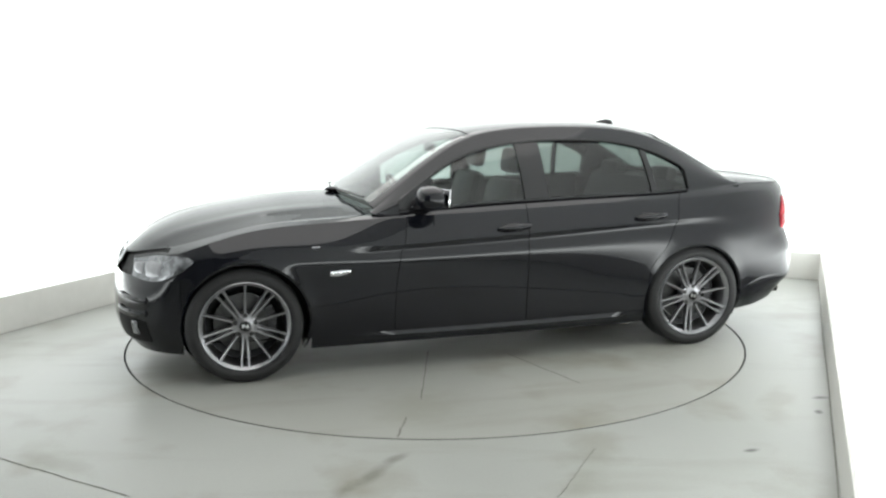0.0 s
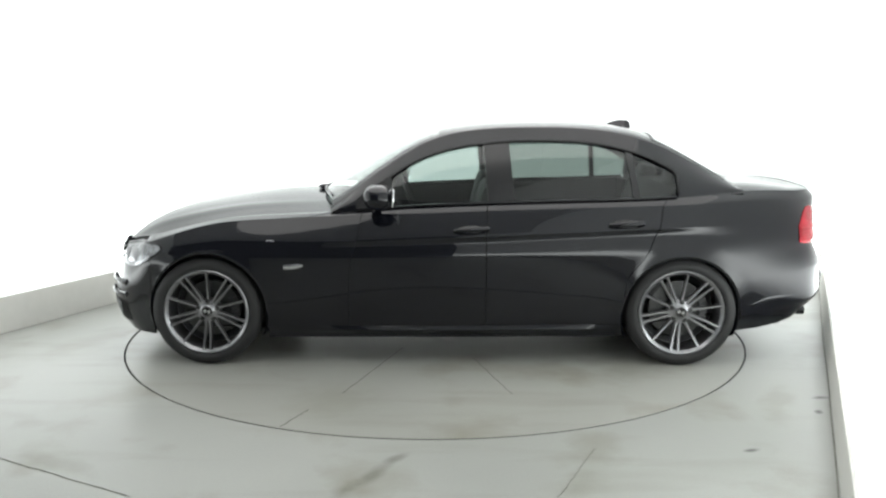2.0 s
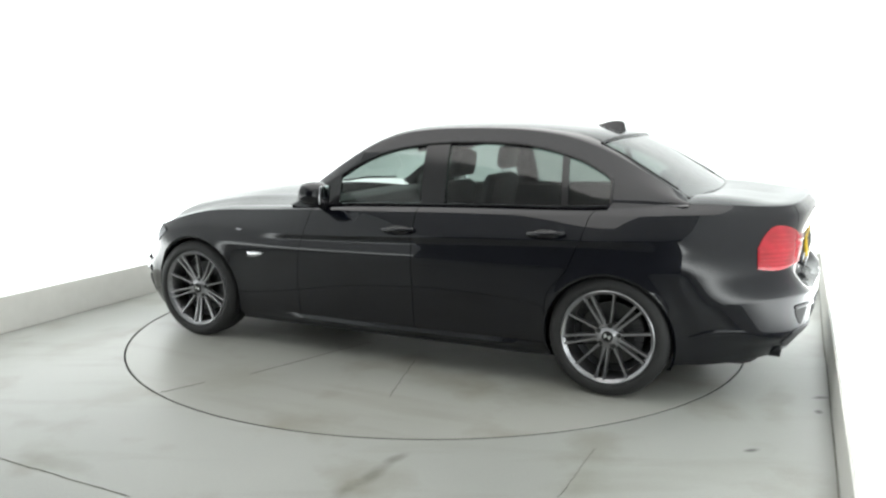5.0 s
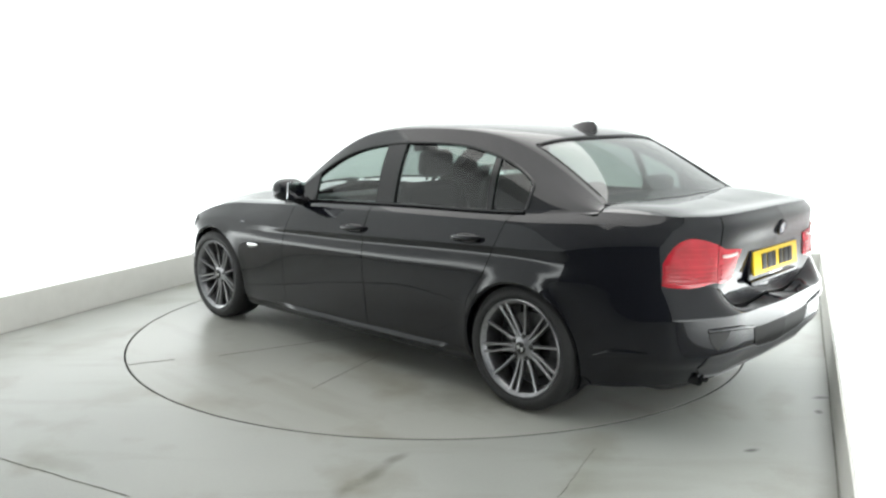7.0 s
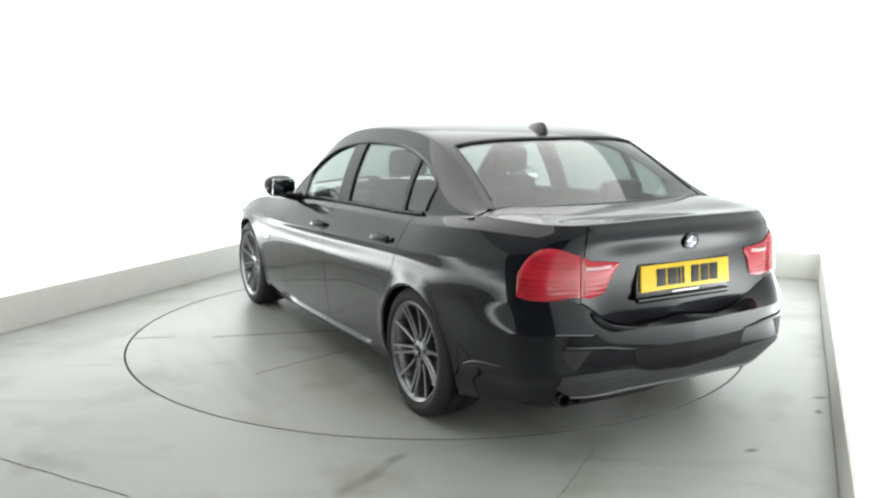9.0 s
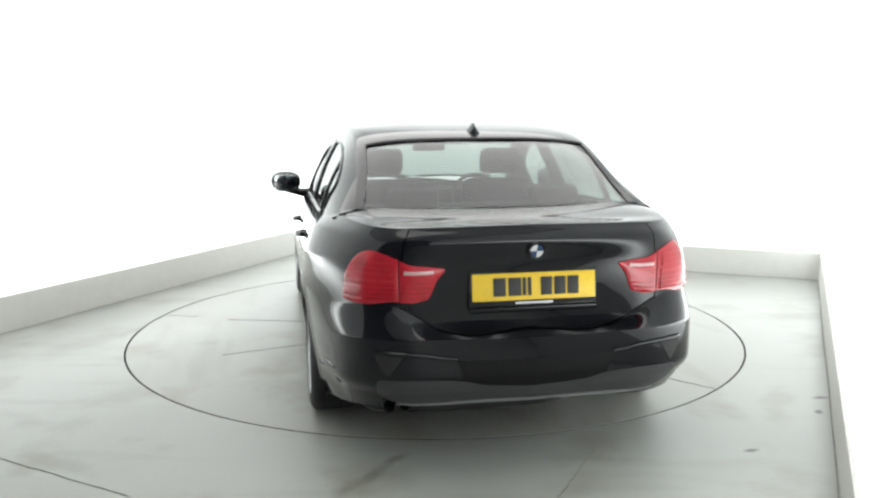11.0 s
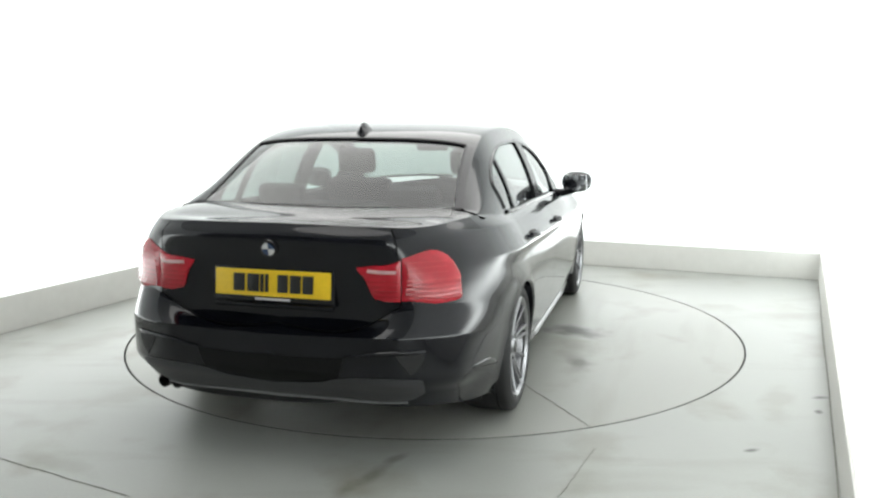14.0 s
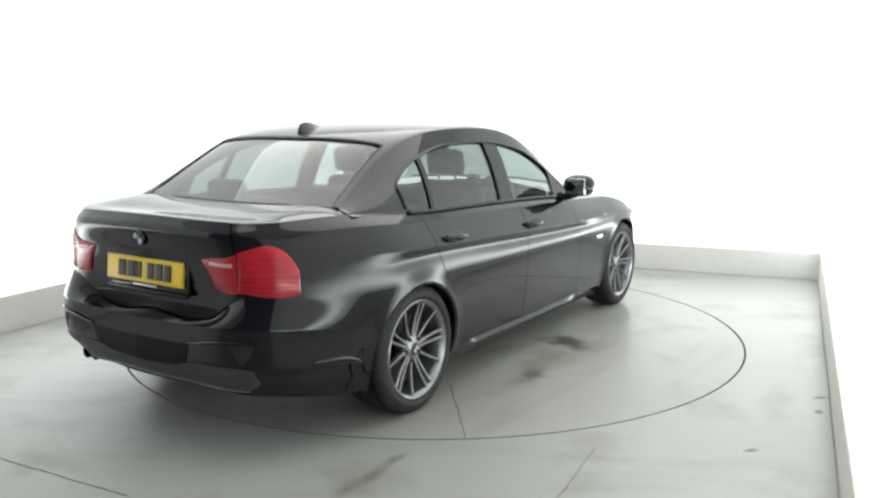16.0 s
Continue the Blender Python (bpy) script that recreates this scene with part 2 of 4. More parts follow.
def prism(name, pts, z0, z1, material, label="", category="", kind="structure", bevel=0.0):
    bm = bmesh.new()
    lo = [bm.verts.new((p[0], p[1], z0)) for p in pts]
    hi = [bm.verts.new((p[0], p[1], z1)) for p in pts]
    n = len(pts)
    bm.faces.new(lo[::-1])
    bm.faces.new(hi)
    for i in range(n):
        bm.faces.new((lo[i], lo[(i + 1) % n], hi[(i + 1) % n], hi[i]))
    if bevel:
        bmesh.ops.bevel(bm, geom=[e for e in bm.edges if abs(e.verts[0].co.z - z1) < 1e-6 and abs(e.verts[1].co.z - z1) < 1e-6], offset=bevel, segments=2, affect="EDGES", profile=0.5)
    ob = part(name, bm, material, None)
    return tagged(ob, label, category, "", kind)


def wall_strip(name, p, q, out, off, thick, z0, z1, material, label, category, bevel=0.0):
    a, b = p + out * off, q + out * off
    return prism(name, [a, b, b + out * thick, a + out * thick], z0, z1, material, label, category, bevel=bevel)


RAD = 2.021
SEG = 160


def build_floor():
    vs, fs = [], []
    far = [BL + Vector((-0.3, 0.4, 0)), BR + Vector((0.5, 0.2, 0)), FR_ + Vector((0.4, -0.4, 0)), FL_ + Vector((-0.4, -0.4, 0))]
    for i in range(SEG):
        a = 2 * math.pi * i / SEG
        d = Vector((math.cos(a), math.sin(a), 0))
        best = 1e9
        for k in range(4):
            p, q = far[k], far[(k + 1) % 4]
            e = q - p
            den = d.x * e.y - d.y * e.x
            if abs(den) < 1e-9:
                continue
            t = (p.x * e.y - p.y * e.x) / den
            s = (p.x * d.y - p.y * d.x) / den
            if t > 0 and -1e-6 <= s <= 1 + 1e-6:
                best = min(best, t)
        vs += [d * (RAD + 0.003), d * (RAD + 0.35), d * best, d * (RAD + 0.003) + Vector((0, 0, -0.12))]
    for i in range(SEG):
        j = (i + 1) % SEG
        for k in (0, 1):
            fs.append((i * 4 + k, i * 4 + k + 1, j * 4 + k + 1, j * 4 + k))
        fs.append((i * 4, j * 4, j * 4 + 3, i * 4 + 3))
    f = ob_from("floor", vs, fs, FLOOR)
    tagged(f, "pale grey painted concrete floor with scuffs", "floor", "", "structure")
    ring = [(r * math.cos(2 * math.pi * i / SEG), r * math.sin(2 * math.pi * i / SEG), z) for i in range(SEG) for r, z in ((RAD + 0.0028, -0.002), (RAD + 0.0022, -0.118))]
    pw = ob_from("turntable_pit_wall", ring, [(i * 2, i * 2 + 1, ((i + 1) % SEG) * 2 + 1, ((i + 1) % SEG) * 2) for i in range(SEG)], DARK)
    tagged(pw, "dark ring lining the turntable gap, standing for its shade", "pit", "", "structure")
    pit = ob_from("turntable_pit", [(RAD * 1.1 * math.cos(2 * math.pi * i / 64), RAD * 1.1 * math.sin(2 * math.pi * i / 64), -0.119) for i in range(64)], [tuple(range(64))], DARK)
    tagged(pit, "dark shallow pit below the turntable", "pit", "", "structure")


def strip_line(name, p, q, w, parent=None, z=0.003, material=None, label=""):
    """A hairline joint or line: thin uneven ribbon with a little thickness."""
    p, q = Vector(p), Vector(q)
    d = (q - p).normalized()
    nrm = Vector((-d.y, d.x, 0))
    rng = random.Random(int(p.x * 1000) + 7)
    bm = bmesh.new()
    n = 24
    rows = []
    for i in range(n + 1):
        c = p.lerp(q, i / n) + nrm * rng.uniform(-0.004, 0.004)
        ww = w * rng.uniform(0.55, 1.2) * (1.0 if 0 < i < n else 0.2)
        rows.append([bm.verts.new((c + nrm * s * ww / 2).to_tuple()[:2] + (zz,)) for s, zz in ((-1, z - 0.002), (0, z), (1, z - 0.002))])
    for i in range(n):
        for k in (0, 1):
            bm.faces.new((rows[i][k], rows[i][k + 1], rows[i + 1][k + 1], rows[i + 1][k]))
    return part(name, bm, material or JOINT, parent, label)


def build_booth():
    build_floor()
    nL = Vector((DL.y, -DL.x, 0))
    nR = Vector((-DR.y, DR.x, 0))
    back = (BR - BL).normalized()
    nB = Vector((-back.y, back.x, 0))
    H = 0.245
    wall_strip("kerb_left", BL - DL * 0.05, FL_, nL, 0, 0.014, -0.05, H, KERB, "off-white painted low kerb along the booth side", "kerb", 0.003)
    wall_strip("kerb_right", BR, FR_, nR, 0, 0.014, -0.05, H + 0.004, KERB, "off-white painted low kerb beside the turntable", "kerb", 0.003)
    wall_strip("kerb_back", BL, BR, nB, 0, 0.014, -0.05, H - 0.008, KERB, "off-white painted low kerb across the booth end", "kerb", 0.003)
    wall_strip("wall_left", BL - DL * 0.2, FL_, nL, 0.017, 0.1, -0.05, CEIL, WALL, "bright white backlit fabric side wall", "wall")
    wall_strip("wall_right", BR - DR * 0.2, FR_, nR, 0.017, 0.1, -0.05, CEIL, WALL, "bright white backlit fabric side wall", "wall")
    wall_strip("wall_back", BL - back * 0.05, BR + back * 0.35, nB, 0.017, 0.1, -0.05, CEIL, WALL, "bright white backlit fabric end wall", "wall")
    # unseen dark end behind the camera, added to keep the paint's reflections dark
    wall_strip("wall_front", FL_ - back * 0.2, FR_ + back * 0.2, -nB, 0.0, 0.1, -0.05, 2.3, FRONT_DARK, "unseen dark end wall, added to darken reflections", "wall")
    wall_strip("wall_front_upper", FL_ - back * 0.2, FR_ + back * 0.2, -nB, -0.02, 0.14, 2.3, CEIL, FRONT_DARK, "unseen dark upper end wall, added to darken reflections", "wall")
    prism("ceiling", [BL + Vector((-0.4, 0.5, 0)), BR + Vector((0.6, 0.3, 0)), FR_ + Vector((0.5, -0.5, 0)), FL_ + Vector((-0.5, -0.5, 0))], CEIL, CEIL + 0.1, CEILING, "plain white booth ceiling", "ceiling")
    strip_line("floor_joint", (-2.05, -2.11, 0), (-1.18, -2.574, 0), 0.009, label="")
    # thin darker lines along the feet of the three kerbs
    strip_line("kerb_foot_line", BL + DL * 0.02 - nL * 0.006, FL_ - nL * 0.006, 0.010)
    strip_line("kerb_foot_line", BL - nB * 0.006, BR - nB * 0.006, 0.009)
    strip_line("kerb_foot_line", BR - nR * 0.006, FR_ - nR * 0.006, 0.006)
    strip_line("floor_joint", (0.70, -2.13, 0), (0.44, -2.66, 0), 0.005)
    for o in scene.objects:
        if o.name.startswith("kerb_foot_line"):
            tagged(o, "thin darker line along the foot of the kerb", "floor joint", "kerb joints", "structure")
        if o.name.startswith("floor_joint"):
            tagged(o, "dirty hairline joint in the concrete", "floor joint", "floor joints", "structure")


def build_turntable():
    vs, fs = [], []
    for i in range(SEG):
        a = 2 * math.pi * i / SEG
        for r, z in ((0.0, 0.0), (1.0, 0.0), (RAD - 0.011, 0.0), (RAD - 0.007, -0.004), (RAD - 0.007, -0.10)):
            vs.append((r * math.cos(a), r * math.sin(a), z))
    for i in range(SEG):
        j = (i + 1) % SEG
        for k in range(4):
            fs.append((i * 5 + k, i * 5 + k + 1, j * 5 + k + 1, j * 5 + k))
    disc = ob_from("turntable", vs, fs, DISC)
    tagged(disc, "round grey concrete turntable set flush in the floor", "turntable")
    for p, q, w in (((0.2, 0.55), (0.47, 1.42), 0.008), ((0.60, 1.64), (0.70, 1.88), 0.011), ((-0.24, 0.75), (-0.43, 1.41), 0.007), ((-1.0, -0.75), (-1.61, -1.22), 0.009)):
        strip_line("joint", (*p, 0), (*q, 0), w, disc)
    ring = [(r * math.cos(2 * math.pi * i / SEG), r * math.sin(2 * math.pi * i / SEG), z) for i in range(SEG) for r, z in ((RAD - 0.0080, -0.0012), (RAD - 0.0055, -0.006), (RAD - 0.0055, -0.1))]
    ob_from("edge_band", ring, [(i * 3 + k, i * 3 + k + 1, ((i + 1) % SEG) * 3 + k + 1, ((i + 1) % SEG) * 3 + k) for i in range(SEG) for k in (0, 1)], DARK, disc, "dark band on the turntable rim, standing for shade in the gap")
    return disc


build_booth()
turntable = build_turntable()

# ---- the car: x forward, y to its left, z up, origin on the ground midway between the axles ----


def natural(ts, ys):
    """Natural cubic spline through ys at ts; returns a function."""
    ts, ys = np.asarray(ts, float), np.asarray(ys, float)
    n = len(ts)
    h = np.diff(ts)
    A, r = np.eye(n), np.zeros((n,) + ys.shape[1:])
    for i in range(1, n - 1):
        A[i, i - 1], A[i, i], A[i, i + 1] = h[i - 1], 2 * (h[i - 1] + h[i]), h[i]
        r[i] = 6 * ((ys[i + 1] - ys[i]) / h[i] - (ys[i] - ys[i - 1]) / h[i - 1])
    m2 = np.linalg.solve(A, r.reshape(n, -1)).reshape(r.shape)

    def f(t):
        t = np.asarray(t, float)
        i = np.clip(np.searchsorted(ts, t) - 1, 0, n - 2)
        hi, a, b = h[i], ts[i + 1] - t, t - ts[i]
        ex = (slice(None),) * t.ndim + (None,) * (ys.ndim - 1)
        hi, a, b = hi[ex], a[ex], b[ex]
        return (m2[i] * a**3 + m2[i + 1] * b**3) / (6 * hi) + (ys[i] / hi - m2[i] * hi / 6) * a + (ys[i + 1] / hi - m2[i + 1] * hi / 6) * b
    return f


def pchip(ys, crease=None):
    """Monotone cubic through ys at 0, 1, 2...; crease (0 to 1 for each knot) breaks the tangent there."""
    ys = np.asarray(ys, float)
    d = np.diff(ys, axis=0)
    m = np.zeros_like(ys)
    a, b = d[:-1], d[1:]
    same = (a * b) > 0
    m[1:-1] = np.where(same, 2 * a * b / np.where(np.abs(a + b) < 1e-12, 1, a + b), 0)
    m[0], m[-1] = d[0], d[-1]
    before, after = m.copy(), m.copy()
    if crease is not None:
        k = np.asarray(crease, float).reshape((-1,) + (1,) * (ys.ndim - 1))
        before[1:] = m[1:] * (1 - k[1:]) + d * k[1:]
        after[:-1] = m[:-1] * (1 - k[:-1]) + d * k[:-1]

    def f(t):
        t = np.asarray(t, float)
        i = np.clip(np.floor(t).astype(int), 0, len(ys) - 2)
        x = t - i
        x = x.reshape(x.shape + (1,) * (ys.ndim - 1))
        return (2 * x**3 - 3 * x**2 + 1) * ys[i] + (x**3 - 2 * x**2 + x) * after[i] + (-2 * x**3 + 3 * x**2) * ys[i + 1] + (x**3 - x**2) * before[i + 1]
    return f


# stations of the lower body, from the nose round the side to the tail; rows from the sill up to the belt:
# 0 bottom, 1 skirt edge, 2 low, 3 middle, 4 widest, 5 under the crease, 6 crease, 7 shoulder, 8 belt
def station(x, ys, zs, dx=(0,) * 9):
    return [(x + d, y, z) for d, y, z in zip(dx, ys, zs)]


STATIONS = [
    station(2.09, (0,) * 9, (0.18, 0.25, 0.35, 0.45, 0.54, 0.58, 0.61, 0.64, 0.67), (-0.06, 0, 0.02, 0.02, 0, -0.02, -0.03, -0.04, -0.06)),
    station(2.04, (0.42, 0.43, 0.44, 0.44, 0.43, 0.43, 0.42, 0.42, 0.41), (0.175, 0.25, 0.35, 0.45, 0.55, 0.59, 0.62, 0.655, 0.69), (-0.06, 0, 0.02, 0.015, -0.01, -0.025, -0.035, -0.05, -0.08)),
    station(1.88, (0.70, 0.72, 0.73, 0.73, 0.72, 0.71, 0.70, 0.68, 0.64), (0.172, 0.25, 0.35, 0.45, 0.56, 0.61, 0.645, 0.69, 0.735), (-0.03, 0.0, 0.015, 0.01, -0.02, -0.045, -0.06, -0.08, -0.12)),
    station(1.70, (0.79, 0.815, 0.83, 0.835, 0.838, 0.832, 0.822, 0.788, 0.70), (0.168, 0.25, 0.35, 0.47, 0.585, 0.635, 0.668, 0.722, 0.748)),
    station(1.40, (0.81, 0.85, 0.87, 0.88, 0.885, 0.876, 0.866, 0.802, 0.725), (0.16, 0.245, 0.35, 0.49, 0.63, 0.685, 0.725, 0.812, 0.826)),
    station(1.02, (0.81, 0.85, 0.872, 0.885, 0.895, 0.888, 0.880, 0.796, 0.730), (0.155, 0.24, 0.35, 0.50, 0.64, 0.695, 0.735, 0.854, 0.868)),
    station(0.535, (0.81, 0.855, 0.872, 0.887, 0.899, 0.890, 0.894, 0.828, 0.795), (0.155, 0.24, 0.35, 0.50, 0.64, 0.705, 0.737, 0.884, 0.902), (0.01, 0.01, 0.01, 0.005, -0.015, -0.03, -0.045, -0.07, -0.09)),
    station(0.13, (0.81, 0.857, 0.873, 0.889, 0.901, 0.891, 0.897, 0.840, 0.80), (0.155, 0.24, 0.35, 0.50, 0.645, 0.717, 0.752, 0.892, 0.927)),
    station(-0.25, (0.81, 0.858, 0.874, 0.89, 0.902, 0.892, 0.898, 0.840, 0.80), (0.157, 0.243, 0.35, 0.50, 0.65, 0.732, 0.768, 0.906, 0.943), (0, 0, 0, 0, 0, 0, 0, -0.005, -0.01)),
    station(-0.68, (0.81, 0.858, 0.875, 0.892, 0.902, 0.892, 0.898, 0.840, 0.80), (0.16, 0.248, 0.35, 0.50, 0.655, 0.752, 0.787, 0.918, 0.956)),
    station(-1.10, (0.81, 0.86, 0.88, 0.897, 0.903, 0.893, 0.898, 0.838, 0.80), (0.165, 0.252, 0.355, 0.50, 0.66, 0.775, 0.811, 0.935, 0.975), (0.06, 0.06, 0.06, 0.05, -0.06, -0.11, -0.13, -0.16, -0.19)),
    station(-1.48, (0.81, 0.86, 0.882, 0.897, 0.902, 0.891, 0.892, 0.838, 0.785), (0.19, 0.262, 0.36, 0.50, 0.66, 0.78, 0.826, 0.948, 0.995), (0.03, 0.03, 0.03, 0.02, -0.02, -0.04, -0.05, -0.05, -0.06)),
    station(-1.76, (0.808, 0.838, 0.855, 0.867, 0.868, 0.862, 0.858, 0.805, 0.742), (0.205, 0.285, 0.38, 0.51, 0.66, 0.78, 0.840, 0.962, 1.012)),
    station(-2.00, (0.735, 0.77, 0.805, 0.810, 0.797, 0.787, 0.776, 0.732, 0.682), (0.228, 0.31, 0.40, 0.55, 0.68, 0.78, 0.86, 0.957, 1.010), (0.02, 0, -0.02, -0.02, 0, 0.0, 0.0, 0.01, 0.015)),
    station(-2.145, (0.67, 0.705, 0.732, 0.728, 0.708, 0.698, 0.688, 0.662, 0.622), (0.25, 0.325, 0.41, 0.575, 0.70, 0.78, 0.865, 0.945, 1.006), (0.05, 0.01, -0.035, -0.04, 0.0, 0.005, 0.012, 0.025, 0.04)),
    station(-2.235, (0.54, 0.57, 0.585, 0.585, 0.58, 0.575, 0.57, 0.56, 0.53), (0.255, 0.33, 0.42, 0.58, 0.70, 0.775, 0.865, 0.95, 1.006), (0.06, 0.01, -0.045, -0.05, 0.015, 0.02, 0.02, 0.02, 0.045)),
    station(-2.265, (0.36, 0.38, 0.39, 0.40, 0.40, 0.40, 0.39, 0.38, 0.36), (0.265, 0.335, 0.425, 0.575, 0.60, 0.76, 0.865, 0.955, 1.010), (0.06, 0.01, -0.045, -0.05, 0.045, 0.028, 0.015, -0.005, 0.03)),
    station(-2.28, (0,) * 9, (0.27, 0.335, 0.43, 0.57, 0.59, 0.75, 0.865, 0.96, 1.016), (0.06, 0.01, -0.045, -0.05, 0.05, 0.032, 0.018, -0.01, 0.025)),
]
NET = np.array(STATIONS)
CHORD = np.concatenate([[0], np.cumsum(np.linalg.norm(np.diff(NET[:, 4], axis=0), axis=1))])
ROWFUN = natural(CHORD, NET)
# how sharp each row breaks at each station: wing crest, door crease, shoulder, bumper crest
CREASE = np.zeros((len(STATIONS), 9))
CREASE[3:6, 7] = 0.6, 0.95, 0.95
CREASE[6:13, 6] = 0.5, 0.8, 0.9, 0.9, 0.9, 0.8, 0.4
CREASE[6:13, 7] = 0.6
CREASE[13:, 3] = 0.5, 0.9, 0.95, 0.95, 0.95
CREASE[14:, 4] = 0.4


def crease_at(u):
    i = min(int(u), len(STATIONS) - 2)
    return CREASE[i] + (CREASE[i + 1] - CREASE[i]) * (u - i)




def S(u, v):
    """Points of the lower body's left half: u in stations, v in rows."""
    t = np.interp(u, np.arange(len(CHORD)), CHORD)
    rows = ROWFUN(np.atleast_1d(t))
    return np.stack([pchip(r, crease_at(a))(np.atleast_1d(v)) for r, a in zip(rows, np.atleast_1d(u))])


def S1(us, vs):
    """Points along a curve of (u, v) pairs."""
    t = np.interp(us, np.arange(len(CHORD)), CHORD)
    return np.array([pchip(r, crease_at(a))(np.array([v]))[0] for r, a, v in zip(ROWFUN(t), us, vs)])


UU, VV = np.linspace(0, len(STATIONS) - 1, 600), np.linspace(0, 8, 161)
DENSE = S(UU, VV)


def uv_of(p, axes=(0, 1, 2)):
    d = sum((DENSE[..., a] - p[a]) ** 2 for a in axes)
    i, j = np.unravel_index(np.argmin(d), d.shape)
    return UU[i], VV[j]


def y_at(x, z):
    d = (DENSE[200:480, :, 0] - x) ** 2 + (DENSE[200:480, :, 2] - z) ** 2 if -1.9 < x < 0.9 else (DENSE[..., 0] - x) ** 2 + (DENSE[..., 2] - z) ** 2 + (DENSE[..., 1] < 0.6) * 9
    i, j = np.unravel_index(np.argmin(d), d.shape)
    return float((DENSE[200:480] if -1.9 < x < 0.9 else DENSE)[i, j, 1])


FLARE = 0.007
ARCHES = ((1.362, 0.322, 0.350), (-1.375, 0.305, 0.350))


def mirrored(vs, side):
    return [(v[0], v[1] * side, v[2]) for v in vs]


def solid(name, P, material, parent, side=1, thick=0.012, label="", arch=False, angle=35):
    """A panel from a grid of points (nu, nv, 3): outer skin, wheel arches cut out, edges turned inwards."""
    nu, nv = P.shape[:2]
    du = np.gradient(P, axis=0)
    dv = np.gradient(P, axis=1)
    nrm = np.cross(du, dv)
    nrm /= np.linalg.norm(nrm, axis=-1, keepdims=True) + 1e-12
    ref = P - np.array([P[..., 0].mean() * 0.9, 0, 0.45])
    if (nrm * ref).sum() < 0:
        nrm = -nrm
    V = P.reshape(-1, 3).copy()
    N = nrm.reshape(-1, 3)
    F = grid_faces(nu, nv)
    if arch:
        for cx, cz, r in ARCHES:
            d = np.hypot(V[:, 0] - cx, V[:, 2] - cz)
            keep = []
            for f in F:
                if sum(d[k] < r for k in f) < 3:
                    keep.append(f)
            F = keep
            used = {k for f in F for k in f}
            for k in used:
                if d[k] < r:
                    s = r / max(d[k], 1e-6)
                    x, z = cx + (V[k, 0] - cx) * s, cz + (V[k, 2] - cz) * s
                    V[k] = (x, V[k, 1], z)
            # pull the first row outside the cut onto the curve for a clean edge
            cnt = {}
            for f in F:
                for a in range(4):
                    e = tuple(sorted((f[a], f[(a + 1) % 4])))
                    cnt[e] = cnt.get(e, 0) + 1
            edge = {k for e, c in cnt.items() if c == 1 for k in e}
            for k in edge:
                dk = math.hypot(V[k, 0] - cx, V[k, 2] - cz)
                rim_vertex = k < nv or k >= (nu - 1) * nv or k % nv in (0, nv - 1)
                if dk < r * (1.015 if rim_vertex else 1.09):
                    s = r / dk
                    V[k] = (cx + (V[k, 0] - cx) * s, V[k, 1], cz + (V[k, 2] - cz) * s)
    if arch:
        # rolled-out flare round each arch
        for cx, cz, r in ARCHES:
            d = np.hypot(V[:, 0] - cx, V[:, 2] - cz) - r
            V[:, 1] += FLARE * np.clip(1 - d / 0.075, 0, 1) ** 2
    used = sorted({k for f in F for k in f})
    idx = {k: i for i, k in enumerate(used)}
    V, N = V[used], N[used]
    F = [tuple(idx[k] for k in f) for f in F]
    cnt = {}
    for f in F:
        for a in range(4):
            e = (f[a], f[(a + 1) % 4])
            key = tuple(sorted(e))
            cnt[key] = None if key in cnt else e
    n = len(V)
    inner = V - N * thick
    V2 = np.concatenate([V, inner])
    F2 = list(F)
    for e in cnt.values():
        if e is not None:
            F2.append((e[1], e[0], e[0] + n, e[1] + n))
    if side < 0:
        F2 = [f[::-1] for f in F2]
    me_v = mirrored(V2, side)
    ob = ob_from(name, me_v, F2, material, parent, label, angle)
    return ob


def panel(name, u0, u1, v0, v1, material, parent, side=1, nu=None, nv=None, label="", arch=False, gap=0.0022, thick=0.012, gap_end=None):
    """A piece of the lower body between two station lines and two rows."""
    us = np.linspace(u0, u1, nu or max(6, int((u1 - u0) * 14)))
    vs = np.linspace(v0, v1, nv or max(5, int((v1 - v0) * 7)))
    vs = np.array(sorted(set(np.round(vs, 5)) | {float(k) for k in range(9) if v0 < k < v1}))
    P = S(us, vs)
    # open the shut lines a little
    for a, b, g in ((0, 1, gap), (-1, -2, gap if gap_end is None else gap_end)):
        d = P[b] - P[a]
        P[a] = P[a] + d / (np.linalg.norm(d, axis=-1, keepdims=True) + 1e-9) * g
    if name == "side_skirt":
        k = np.clip((vs - 0.3) / 0.35, 0, 1) * np.clip((0.93 - vs) / 0.25, 0, 1)
        P[..., 1] += 0.024 * k[None, :] * np.clip((us - u0 - 0.25) / 1.2, 0, 1)[:, None] * np.clip((u1 - us) / 0.8, 0, 1)[:, None]
    return solid(name, P, material, parent, side, thick, label, arch)


